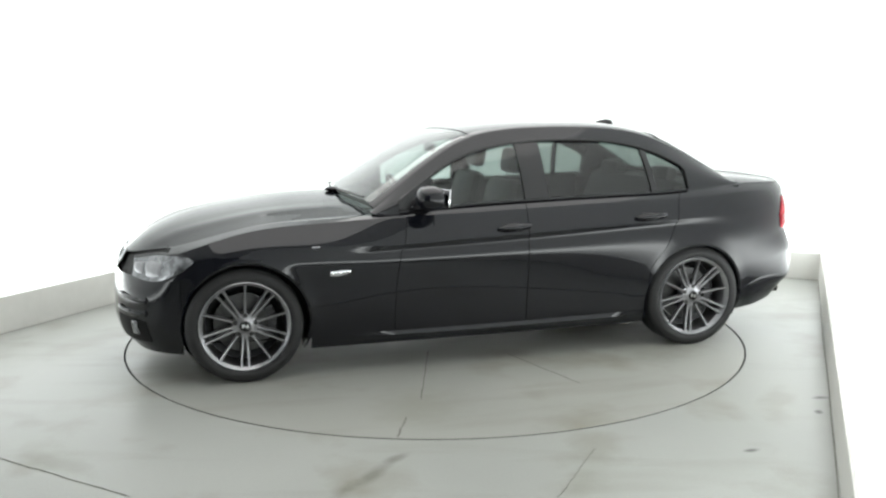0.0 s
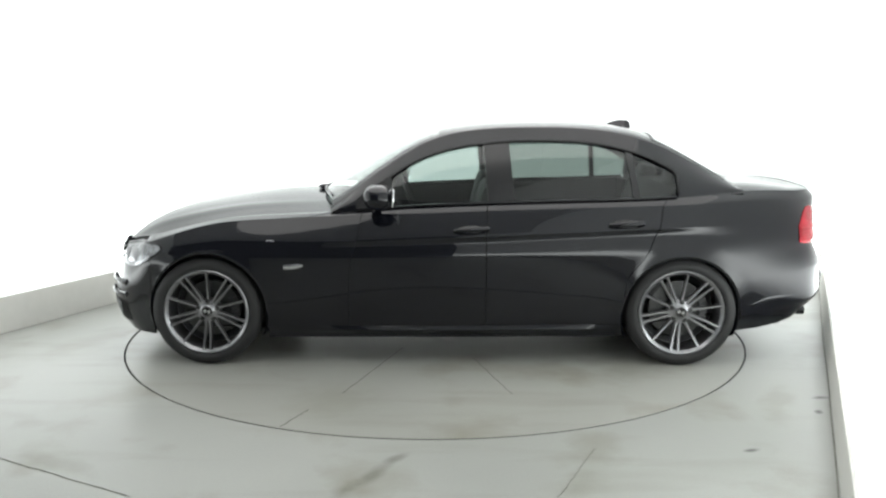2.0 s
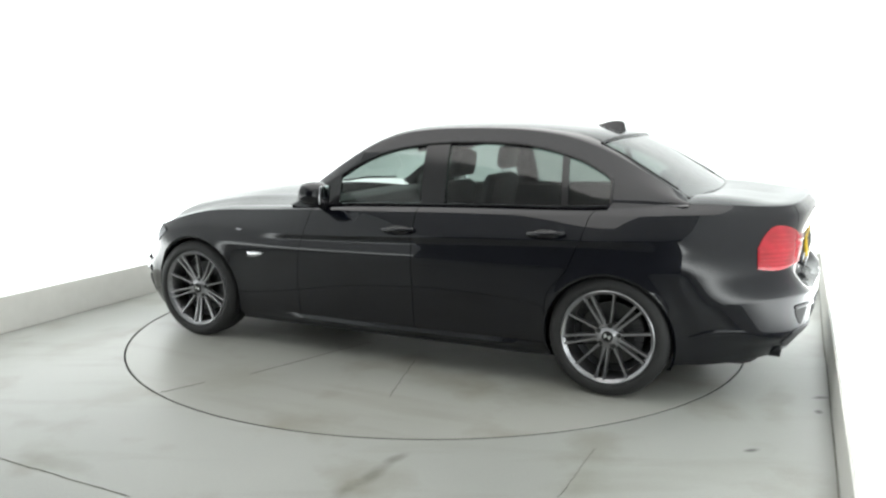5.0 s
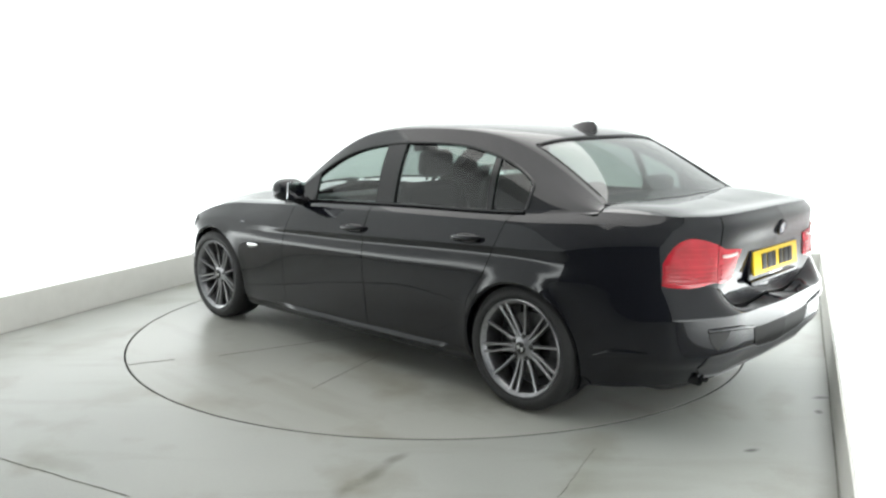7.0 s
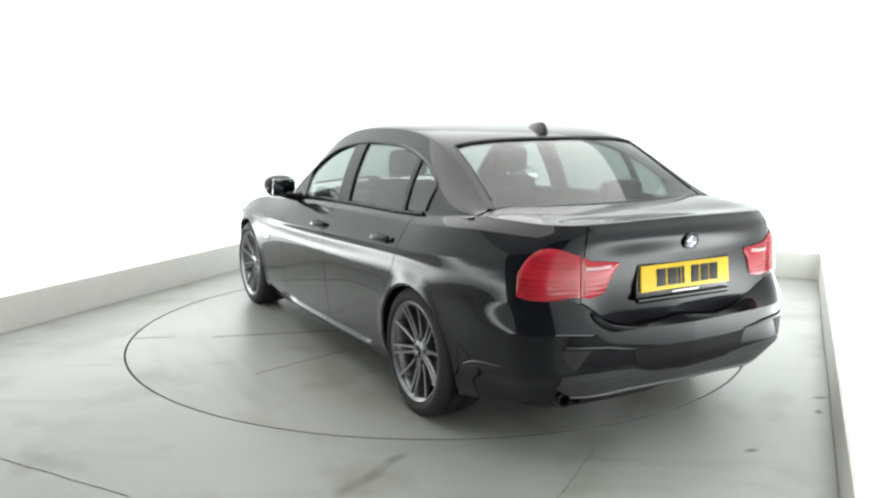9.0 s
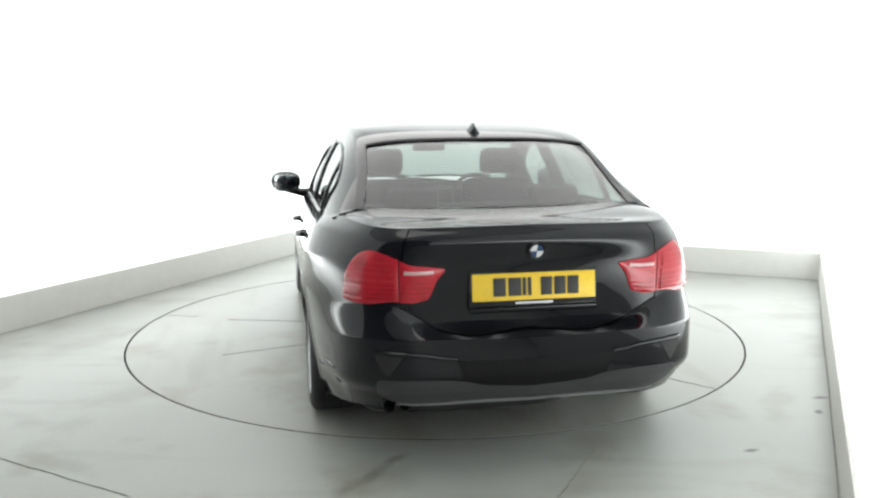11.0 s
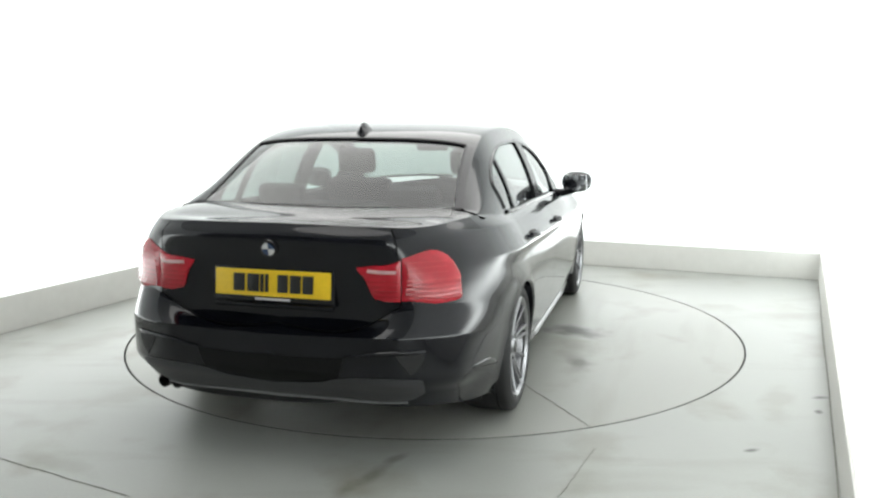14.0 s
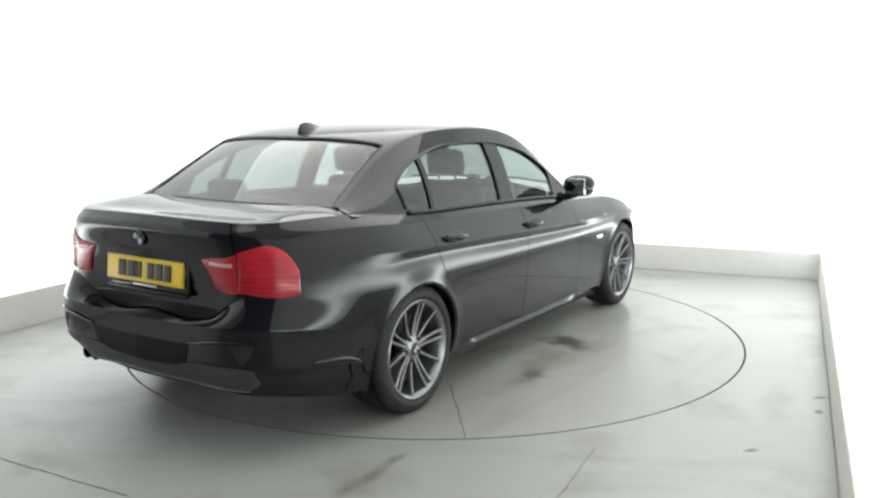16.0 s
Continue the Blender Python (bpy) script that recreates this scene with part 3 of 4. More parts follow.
def overlay(name, lower, upper, material, parent, side=1, off=0.006, n=24, m=8, dome=0.0, thick=0.014, label="", axes=(0, 1, 2)):
    """A piece lying on the lower body between two curves given by points near the surface."""
    lo = np.array([uv_of(p, axes) for p in lower])
    hi = np.array([uv_of(p, axes) for p in upper])

    def run(c):
        t = np.linspace(0, 1, len(c))
        f = natural(t, c) if len(c) > 2 else None
        tt = np.linspace(0, 1, n)
        return f(tt) if f else np.stack([np.interp(tt, t, c[:, k]) for k in (0, 1)], -1)
    a, b = run(lo), run(hi)
    P = np.zeros((n, m, 3))
    for j in range(m):
        w = j / (m - 1)
        q = a * (1 - w) + b * w
        P[:, j] = S1(q[:, 0], np.clip(q[:, 1], 0, 8))
    du, dv = np.gradient(P, axis=0), np.gradient(P, axis=1)
    nr = np.cross(du, dv)
    nr /= np.linalg.norm(nr, axis=-1, keepdims=True) + 1e-12
    if (nr * (P - np.array([P[..., 0].mean() * 0.8, 0, 0.5]))).sum() < 0:
        nr = -nr
    ww = np.sin(np.linspace(0, math.pi, n))[:, None] ** 0.5 * np.sin(np.linspace(0, math.pi, m))[None, :] ** 0.5
    P = P + nr * (off + dome * ww)[..., None]
    return solid(name, P, material, parent, side, thick, label)


def overlay_path(pts, off):
    """Points lifted off the lower body near the given ones."""
    out = []
    for p in pts:
        u, v = uv_of(p)
        e = 0.02
        q = S1(np.array([u, min(u + e, len(STATIONS) - 1), u]), np.array([v, v, min(v + e, 8)]))
        nr = np.cross(q[1] - q[0], q[2] - q[0])
        nr /= np.linalg.norm(nr) + 1e-12
        if (nr * (q[0] - np.array([q[0][0] * 0.8, 0, 0.5]))).sum() < 0:
            nr = -nr
        out.append(tuple(q[0] + nr * off))
    return out


def coons(c0, c1, d0, d1):
    """Surface between four curves of points: c0, c1 run along s (t = 0, 1), d0, d1 along t (s = 0, 1)."""
    n, m = len(c0), len(d0)
    s, t = np.linspace(0, 1, n)[:, None, None], np.linspace(0, 1, m)[None, :, None]
    return (1 - t) * c0[:, None] + t * c1[:, None] + (1 - s) * d0[None] + s * d1[None] - ((1 - s) * (1 - t) * c0[0] + s * (1 - t) * c0[-1] + (1 - s) * t * c1[0] + s * t * c1[-1])


def curve(pts, n):
    p = np.array(pts, float)
    t = np.concatenate([[0], np.cumsum(np.linalg.norm(np.diff(p, axis=0), axis=1))])
    return natural(t, p)(np.linspace(0, t[-1], n)) if len(p) > 2 else np.linspace(p[0], p[-1], n)


def xz(pts):
    """Function z(x) through points with falling or rising x."""
    p = sorted(pts)
    return natural([a for a, _ in p], [b for _, b in p])


# greenhouse lines
EDGE_Z = xz([(0.66, 0.905), (0.616, 0.935), (0.446, 1.064), (0.278, 1.184), (0.111, 1.28), (-0.054, 1.334), (-0.219, 1.358), (-0.548, 1.370), (-0.876, 1.357), (-1.041, 1.332), (-1.207, 1.284), (-1.375, 1.213), (-1.543, 1.128), (-1.714, 1.035), (-1.76, 1.008)])
CENTRE_Z = xz([(0.80, 0.972), (0.6, 1.085), (0.45, 1.175), (0.3, 1.258), (0.1, 1.343), (-0.1, 1.386), (-0.3, 1.404), (-0.6, 1.411), (-0.9, 1.402), (-1.1, 1.378), (-1.2, 1.357), (-1.28, 1.330), (-1.5, 1.215), (-1.7, 1.090), (-1.80, 1.026)])
WINTOP_Z = xz([(0.52, 0.945), (0.48, 0.98), (0.346, 1.068), (0.279, 1.112), (0.112, 1.202), (-0.054, 1.253), (-0.219, 1.28), (-0.384, 1.294), (-0.549, 1.298), (-0.714, 1.296), (-0.878, 1.284), (-1.044, 1.252), (-1.211, 1.196), (-1.346, 1.122), (-1.40, 1.085)])
BELT_Z = xz([(p[8][0], p[8][2]) for p in STATIONS[6:13]])
BELT_Y = xz([(p[8][0], p[8][1]) for p in STATIONS[5:14]])
EDGE_Y = xz([(0.66, 0.745), (0.5, 0.715), (0.28, 0.668), (-0.05, 0.618), (-0.5, 0.605), (-0.9, 0.607), (-1.2, 0.620), (-1.5, 0.643), (-1.76, 0.682)])


def fz(f, x):
    return float(f(np.array([x]))[0])


def side_point(x, z, out=0.0):
    """A point on the side of the greenhouse."""
    zb, ze = fz(BELT_Z, x), fz(EDGE_Z, x)
    yb, ye = fz(BELT_Y, x), fz(EDGE_Y, x)
    w = (z - zb) / max(ze - zb, 0.02)
    w = min(max(w, -0.3), 1.15)
    return (x, yb + (ye - yb) * w + 0.022 * math.sin(math.pi * min(max(w, 0), 1)) + out, z)


def side_patch(name, xs_lo, xs_hi, z_lo, z_hi, material, parent, side, out=0.0, n=20, m=8, thick=0.01, label=""):
    """A strip of the greenhouse side; its lower edge runs over xs_lo at height z_lo(x), its upper over xs_hi."""
    P = np.zeros((n, m, 3))
    for i in range(n):
        a = i / (n - 1)
        xl, xh = xs_lo[0] + (xs_lo[1] - xs_lo[0]) * a, xs_hi[0] + (xs_hi[1] - xs_hi[0]) * a
        zl, zh = z_lo(xl), z_hi(xh)
        for j in range(m):
            b = j / (m - 1)
            P[i, j] = side_point(xl + (xh - xl) * b, zl + (zh - zl) * b, out)
    return solid(name, P, material, parent, side, thick, label)


def roof_point(x, yf, drop=0.0):
    """A point on windscreen, roof or rear window: yf 0 at the centre, 1 at the edge."""
    zc, ze, ye = fz(CENTRE_Z, x), fz(EDGE_Z, max(min(x, 0.66), -1.76)), fz(EDGE_Y, max(min(x, 0.66), -1.76))
    return (x, ye * yf, zc - (zc - ze) * abs(yf) ** 2.3 - drop)


def screen_point(s, yf, x0c, x0e, x1c, x1e, drop=0.0):
    """s from the lower to the upper edge; the edges bow from centre to side."""
    b = abs(yf) ** 2
    x = (x0c + (x0e - x0c) * b) * (1 - s) + (x1c + (x1e - x1c) * b) * s
    xc = x0c * (1 - s) + x1c * s
    xe = x0e * (1 - s) + x1e * s
    zc, ze, ye = fz(CENTRE_Z, xc), fz(EDGE_Z, xe), fz(EDGE_Y, xe)
    return (x, ye * yf, ze + (zc - ze) * max(0.0, 1 - min(1.0, abs(yf)) ** 3.2) ** 0.62 - drop)


def full_sheet(name, fn, nu, nv, material, parent, thick=0.008, label=""):
    P = np.array([[fn(i / (nu - 1), -1 + 2 * j / (nv - 1)) for j in range(nv)] for i in range(nu)])
    nv_, nu_ = P.shape[1], P.shape[0]
    V = P.reshape(-1, 3)
    du, dv = np.gradient(P, axis=0), np.gradient(P, axis=1)
    nr = np.cross(du, dv)
    nr /= np.linalg.norm(nr, axis=-1, keepdims=True) + 1e-12
    if nr[..., 2].sum() < 0:
        nr = -nr
    W = (P - nr * thick).reshape(-1, 3)
    F = grid_faces(nu_, nv_)
    n = len(V)
    border = [(i * nv_, (i + 1) * nv_) for i in range(nu_ - 1)] + [((i + 1) * nv_ + nv_ - 1, i * nv_ + nv_ - 1) for i in range(nu_ - 1)]
    border += [(j + 1, j) for j in range(nv_ - 1)] + [((nu_ - 1) * nv_ + j, (nu_ - 1) * nv_ + j + 1) for j in range(nv_ - 1)]
    F += [(b, a, a + n, b + n) for a, b in border]
    if thick <= 0:
        W = W[:0]
        F = F[: (nu_ - 1) * (nv_ - 1)]
    return ob_from(name, list(V) + list(W), F, material, parent, label, 35)


def tube(path, r, seg=8, closed=False):
    """A bmesh tube along a path."""
    bm = bmesh.new()
    path = [Vector(p) for p in path]
    rings = []
    n = len(path)
    for i, p in enumerate(path):
        d = (path[(i + 1) % n] if closed or i < n - 1 else p) - (path[i - 1] if closed or i > 0 else p)
        d.normalize()
        a = d.orthogonal().normalized() if i == 0 else (rings_a - d * rings_a.dot(d)).normalized()
        rings_a = a
        b = d.cross(a)
        rr = r[i] if isinstance(r, (list, tuple)) else r
        rings.append([bm.verts.new(p + (a * math.cos(2 * math.pi * k / seg) + b * math.sin(2 * math.pi * k / seg)) * rr) for k in range(seg)])
    for i in range(n if closed else n - 1):
        q, s = rings[i], rings[(i + 1) % n]
        for k in range(seg):
            bm.faces.new((q[k], q[(k + 1) % seg], s[(k + 1) % seg], s[k]))
    if not closed:
        bm.faces.new(rings[0][::-1])
        bm.faces.new(rings[-1])
    return bm


def ellipsoid(c, s, power=1.0, seg=20, rings=12):
    bm = bmesh.new()
    bmesh.ops.create_uvsphere(bm, u_segments=seg, v_segments=rings, radius=1)
    for v in bm.verts:
        q = [math.copysign(abs(k) ** power, k) for k in v.co]
        v.co = Vector((c[0] + q[0] * s[0], c[1] + q[1] * s[1], c[2] + q[2] * s[2]))
    return bm


# ---- wheels ----


def wheel(parent, x, side, width, cz, spin):
    """One wheel: rim barrel with lip; tyre, spokes, cap, bolt holes, brake disc and caliper hang on it. Outer face
    towards +y * side.
    """
    R, RR = 0.318, 0.243
    yo = 0.868 if x > 0 else 0.878
    vs, fs = revolve([(RR - 0.017, -0.010), (RR - 0.007, -0.001), (RR - 0.001, 0.004), (RR + 0.004, 0.0), (RR + 0.002, -0.012), (RR - 0.010, -0.02), (RR - 0.016, -0.03), (RR - 0.03, -0.12), (RR - 0.012, -width + 0.02)], 64)
    rim = ob_from("wheel", [(a, b * side, c) for a, b, c in vs], fs, ALLOY, parent, "grey alloy wheel with ten slim spokes")
    rim.matrix_local = pose(x, yo * side, cz, 0, spin, 0)
    vs, fs = revolve([(RR + 0.002, -0.010), (RR + 0.012, 0.004), (RR + 0.03, 0.009), (R - 0.035, 0.006), (R - 0.012, -0.006), (R - 0.003, -0.02), (R, -0.05), (R - 0.001, -0.052), (R - 0.008, -0.054), (R - 0.008, -0.060), (R, -0.062), (R, -width / 2 - 0.004), (R - 0.008, -width / 2 - 0.002), (R - 0.008, -width / 2 + 0.004 - 0.01), (R, -width / 2 - 0.01), (R, -width + 0.06), (R - 0.012, -width + 0.01), (RR + 0.02, -width), (RR, -width + 0.012)], 72)
    ob_from("tyre", [(a, b * side, c) for a, b, c in vs], fs, RUBBER, rim, "black low-profile tyre", 50)
    vs, fs = revolve([(0.001, -0.115), (0.165, -0.115), (0.168, -0.118), (0.168, -0.135), (0.10, -0.137), (0.08, -0.14)], 40)
    ob_from("brake_disc", [(a, b * side, c) for a, b, c in vs], fs, STEEL, rim, "bare steel brake disc")
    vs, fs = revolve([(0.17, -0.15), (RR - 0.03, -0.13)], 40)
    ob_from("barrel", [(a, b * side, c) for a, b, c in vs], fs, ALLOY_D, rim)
    bm = bmesh.new()
    for k in range(7):
        a = radians(150 + k * 9 + spin)
        box_into(bm, (0.15 * math.cos(a), -0.115 * side, 0.15 * math.sin(a)), (0.05, 0.05, 0.026), Matrix.Rotation(-a, 3, "Y"), 0.006)
    part("caliper", bm, PLASTIC, rim, "dark brake caliper")

    def spoke(ang, offset, w):
        c = Vector((math.cos(ang), 0, math.sin(ang)))
        t = Vector((-math.sin(ang), 0, math.cos(ang)))
        bm = bmesh.new()
        rows = []
        for r, y, ww, dep, o in ((0.048, -0.030, w * 1.5, 0.034, offset * 0.45), (0.09, -0.030, w * 1.15, 0.032, offset * 0.7), (0.15, -0.022, w, 0.026, offset * 0.95), (0.20, -0.010, w, 0.022, offset * 1.1), (RR - 0.012, -0.003, w * 1.25, 0.020, offset * 1.22)):
            p = c * r + t * o
            rows.append([bm.verts.new(p + t * (s * ww) + Vector((0, (y + d) * side, 0))) for s, d in ((-0.5, -dep), (-0.5, -0.004), (-0.32, 0), (0.32, 0), (0.5, -0.004), (0.5, -dep))])
        for i in range(len(rows) - 1):
            for k in range(5):
                bm.faces.new((rows[i][k], rows[i][k + 1], rows[i + 1][k + 1], rows[i + 1][k]))
        part("spoke", bm, ALLOY, rim, angle=30)
    for k in range(5):
        a = 2 * math.pi * k / 5 + math.pi / 2
        spoke(a, 0.017, 0.0135)
        spoke(a, -0.017, 0.0135)
        spoke(a + math.pi / 5, 0.0, 0.0125)
    vs, fs = revolve([(0.001, -0.020), (0.030, -0.020), (0.034, -0.024), (0.050, -0.030), (0.066, -0.034), (0.072, -0.05), (0.07, -0.09)], 36)
    ob_from("hub", [(a, b * side, c) for a, b, c in vs], fs, ALLOY, rim)
    vs, fs = revolve([(0.001, -0.014), (0.026, -0.0145), (0.030, -0.018), (0.030, -0.024)], 28)
    ob_from("hub_cap", [(a, b * side, c) for a, b, c in vs], fs, TRIM, rim, "round black centre cap with silver quarters")
    for q in (0, 1):
        bm = bmesh.new()
        cen = bm.verts.new((0, -0.0125 * side, 0))
        arc = [bm.verts.new((0.019 * math.cos(math.pi * q + a * math.pi / 16), -0.0128 * side, 0.019 * math.sin(math.pi * q + a * math.pi / 16))) for a in range(9)]
        for a in range(8):
            bm.faces.new((cen, arc[a], arc[a + 1]))
        part("cap_quarter", bm, CHROME, rim)
    # black studs stand for the shade down in the bolt holes
    for k in range(5):
        a = 2 * math.pi * k / 5 + math.pi / 2 + math.pi / 5
        vs, fs = revolve([(0.001, 0.0), (0.010, 0.0), (0.0135, -0.004), (0.0135, -0.02)], 12)
        ob_from("bolt_hole", [(p + 0.056 * math.cos(a), (b - 0.026) * side, c + 0.056 * math.sin(a)) for p, b, c in vs], fs, BLACK, rim)
    return rim


# ---- body ----


def build_car():
    car = new("car")
    tagged(car, "glossy black four-door saloon car parked on the turntable", "car")
    U = {n: i for i, n in enumerate(("nose", "nose_y", "corner", "fw_front", "fw", "fw_rear", "doorA", "mid1", "doorB", "mid2", "doorC", "rw", "rq", "side_tail", "tail_corner", "lamp", "lid", "centre"))}
    # dark inner shell behind the shut lines
    for side in (1, -1):
        for (u0, u1) in ((0.0, 3.0), (5.3, 10.0), (12.0, 17.0)):
            P = S(np.linspace(u0, u1, int((u1 - u0) * 8) + 2), np.linspace(0.3, 7.9, 30))
            P = P - np.array([0, 0.022, 0]) * np.sign(P[..., 1:2]) - np.array([0.022, 0, 0]) * np.where(np.abs(P[..., 0:1]) > 1.9, np.sign(P[..., 0:1]), 0) - np.array([0, 0, 0.014]) * (P[..., 0:1] < -1.9)
            ob_from("inner_shell", mirrored(P.reshape(-1, 3), side), grid_faces(*P.shape[:2]), UNDER, car)
    sheet = [(-2.18, 0.5), (-1.95, 0.72), (-1.7, 0.76), (-1.0, 0.80), (1.0, 0.80), (1.7, 0.74), (1.95, 0.5)]
    ob_from("underbody", [(x, y, 0.30 if x < -1.6 else 0.21) for x, y in sheet] + [(x, -y, 0.30 if x < -1.6 else 0.21) for x, y in sheet[::-1]], [(i, i + 1, 12 - i, 13 - i) for i in range(6)], UNDER, car, "dark underbody")

    for side in (1, -1):
        fb = panel("front_bumper", 0.0, 3.0, 0.0, 4.6, PAINT, car, side, 50, 30, arch=True, label="black painted front bumper with side fins")
        panel("front_wing", 3.0, U["doorA"], 0.9, 8.0, PAINT, car, side, 90, 88, arch=True, gap=0.001)
        panel("wing_corner", 2.35, 3.0, 4.6, 8.0, PAINT, car, side, 16, 44, arch=True, gap=0.0)
        fd = panel("front_door", U["doorA"], U["doorB"], 0.95, 8.0, PAINT, car, side, 60, 64)
        rd = panel("rear_door", U["doorB"], U["doorC"], 0.95, 8.0, PAINT, car, side, 60, 64, arch=True)
        panel("rear_wing", U["doorC"], U["rq"] + 0.2, 0.0, 8.0, PAINT, car, side, 90, 96, arch=True, gap_end=0.0)
        panel("wing_corner", U["rq"] + 0.2, 15.17, 4.0, 8.0, PAINT, car, side, 60, 44, gap=0.0, label="black tail end of the rear wing")
        panel("side_skirt", 5.0, 10.0, 0.0, 0.93, PAINT, car, side, 70, 16, arch=True, label="black side skirt with a bright upper edge")
        panel("rear_bumper", U["rq"] + 0.2, 17.0, 0.0, 4.0, PAINT, car, side, 80, 50, arch=True, label="black painted rear bumper", gap=0.0)
        lid = panel("boot_lid", 15.2, 17.0, 4.08, 8.0, PAINT, car, side, 30, 40, gap=0.0)
        # wheel arch lips and liners
        for cx, cz, r in ARCHES:
            n = 48
            lip, well = [], []
            for i in range(n):
                a = radians(-28 + 236 * i / (n - 1))
                x, z = cx + r * math.cos(a), max(cz + r * math.sin(a), 0.17)
                y = y_at(cx + (r + 0.006) * math.cos(a), max(cz + (r + 0.006) * math.sin(a), 0.17))
                lip += [(x, (y + FLARE) * side, z), (cx + (r - 0.012) * math.cos(a), (y + FLARE - 0.008) * side, max(cz + (r - 0.012) * math.sin(a), 0.165)), (cx + (r - 0.012) * math.cos(a), (y - 0.05) * side, max(cz + (r - 0.012) * math.sin(a), 0.165))]
                well += [(cx + (r - 0.006) * math.cos(a), (y - 0.045) * side, max(cz + (r - 0.006) * math.sin(a), 0.165)), (cx + (r + 0.02) * math.cos(a), 0.45 * side, max(cz + (r + 0.02) * math.sin(a), 0.165))]
            ob_from("arch_lip", lip, grid_faces(n, 3), PAINT, car)
            ob_from("arch_liner", well, grid_faces(n, 2), UNDER, car)
            ob_from("arch_back", [(cx + (r + 0.02) * math.cos(2 * math.pi * i / 40), 0.46 * side, max(cz + (r + 0.02) * math.sin(2 * math.pi * i / 40), 0.165)) for i in range(40)], [tuple(range(40))], UNDER, car)
        # wheels
        wheel(car, 1.375, side, 0.225, 0.318, 34 if side > 0 else 20)
        wheel(car, -1.378, side, 0.25, 0.318, 28 if side > 0 else 10)
        # door handles: a black oval standing for the shaded recess, and a bowed bar
        for door, hx, hz in ((fd, -0.165, 0.800), (rd, -1.045, 0.832)):
            y = y_at(hx, hz)
            part("handle_dish", ellipsoid((hx, (y - 0.004) * side, hz), (0.075, 0.012, 0.026), 0.8), BLACK, door)
            bar = [(hx + 0.10 * k, (y + 0.004 + 0.026 * math.cos(k * math.pi / 2) ** 0.6) * side, hz + 0.006 - 0.006 * k) for k in np.linspace(-0.98, 0.98, 13)]
            hb = tube(bar, [0.010 + 0.004 * math.cos(k * 1.4) for k in np.linspace(-1, 1, 13)], 10)
            for v in hb.verts:
                v.co.z = hz + 0.004 + (v.co.z - hz - 0.004) * 1.15
            part("door_handle", hb, PAINT, door, "black body-coloured bow handle")
        # badge strip on the front wing
        rep = overlay("side_indicator", [(0.907, 0.89, 0.580), (0.855, 0.89, 0.581), (0.803, 0.89, 0.590)], [(0.905, 0.89, 0.600), (0.855, 0.89, 0.604), (0.803, 0.89, 0.606)], CHROME, car, side, 0.004, 12, 5, 0.004, 0.008, "small clear side indicator on the wing")
        overlay("wing_badge", [(1.012, 0.88, 0.735), (0.985, 0.88, 0.734), (0.958, 0.88, 0.733)], [(1.012, 0.88, 0.745), (0.985, 0.88, 0.744), (0.958, 0.88, 0.743)], ALLOY, car, side, 0.003, 8, 4, 0.001, 0.006, "small bright badge on the front wing")
        # side mirror
        mir = part("side_mirror", ellipsoid((0.358, 0.95 * side, 0.995), (0.080, 0.100, 0.070), 0.80, 28, 16), PAINT, car, "black door mirror on a short arm")
        part("mirror_glass", box((0.283, 0.952 * side, 0.996), (0.008, 0.150, 0.098), Matrix.Rotation(radians(11 * side), 3, "Z") @ Matrix.Rotation(radians(-5), 3, "Y"), 0.002), MIRRORGLASS, mir, "silvered mirror glass")
        part("mirror_arm", tube([(0.385, 0.80 * side, 0.915), (0.375, 0.85 * side, 0.918), (0.36, 0.91 * side, 0.935), (0.355, 0.94 * side, 0.95)], [0.030, 0.028, 0.026, 0.03], 10), TRIM, mir)
        tri = [side_point(0.50, 0.915, 0.012), side_point(0.50, 0.965, 0.012), side_point(0.30, 1.095, 0.012), side_point(0.28, 0.925, 0.012)]
        ob_from("mirror_triangle", mirrored(tri + [(a, b - 0.015, c) for a, b, c in tri], side), [(0, 1, 2, 3), (4, 5, 6, 7), (0, 1, 5, 4), (1, 2, 6, 5), (2, 3, 7, 6), (3, 0, 4, 7)], TRIM, car)
        # greenhouse sides
        belt = lambda x: fz(BELT_Z, x) + 0.012
        belt0 = lambda x: fz(BELT_Z, x) - 0.008
        wtop = lambda x: fz(WINTOP_Z, x)
        wtop2 = lambda x: fz(WINTOP_Z, x) + 0.012
        edge = lambda x: fz(EDGE_Z, x)
        side_patch("front_window", (0.47, -0.275), (0.47, -0.245), belt, wtop2, GLASS, car, side, -0.010, 26, 8, 0.004, "clear front door window")
        side_patch("rear_door_window", (-0.405, -1.10), (-0.375, -1.06), belt, wtop2, TINT, car, side, -0.010, 22, 8, 0.004, "dark tinted rear door window")
        side_patch("quarter_window", (-1.13, -1.355), (-1.09, -1.355), belt, wtop2, TINT, car, side, -0.010, 12, 8, 0.004, "dark tinted quarter window")
        side_patch("centre_pillar", (-0.265, -0.415), (-0.235, -0.385), belt0, wtop2, TRIM, car, side, 0.002, 8, 10, 0.03, "gloss black centre pillar")
        side_patch("window_bar", (-1.098, -1.135), (-1.058, -1.095), belt0, wtop2, TRIM, car, side, 0.0, 4, 8, 0.02)
        side_patch("roof_rail", (0.50, -1.352), (0.62, -1.352), wtop, edge, PAINT, car, side, 0.0, 80, 8, 0.03, "black roof rail over the windows")
        side_patch("front_pillar", (0.60, 0.46), (0.66, 0.50), belt0, lambda x: max(edge(x) - 0.0, belt0(x) + 0.004) if x > 0.6 else edge(x), PAINT, car, side, 0.0, 8, 6, 0.03)
        side_patch("rear_pillar", (-1.352, -1.738), (-1.352, -1.738), belt0, edge, PAINT, car, side, 0.0, 34, 14, 0.03, "broad black rear roof pillar")
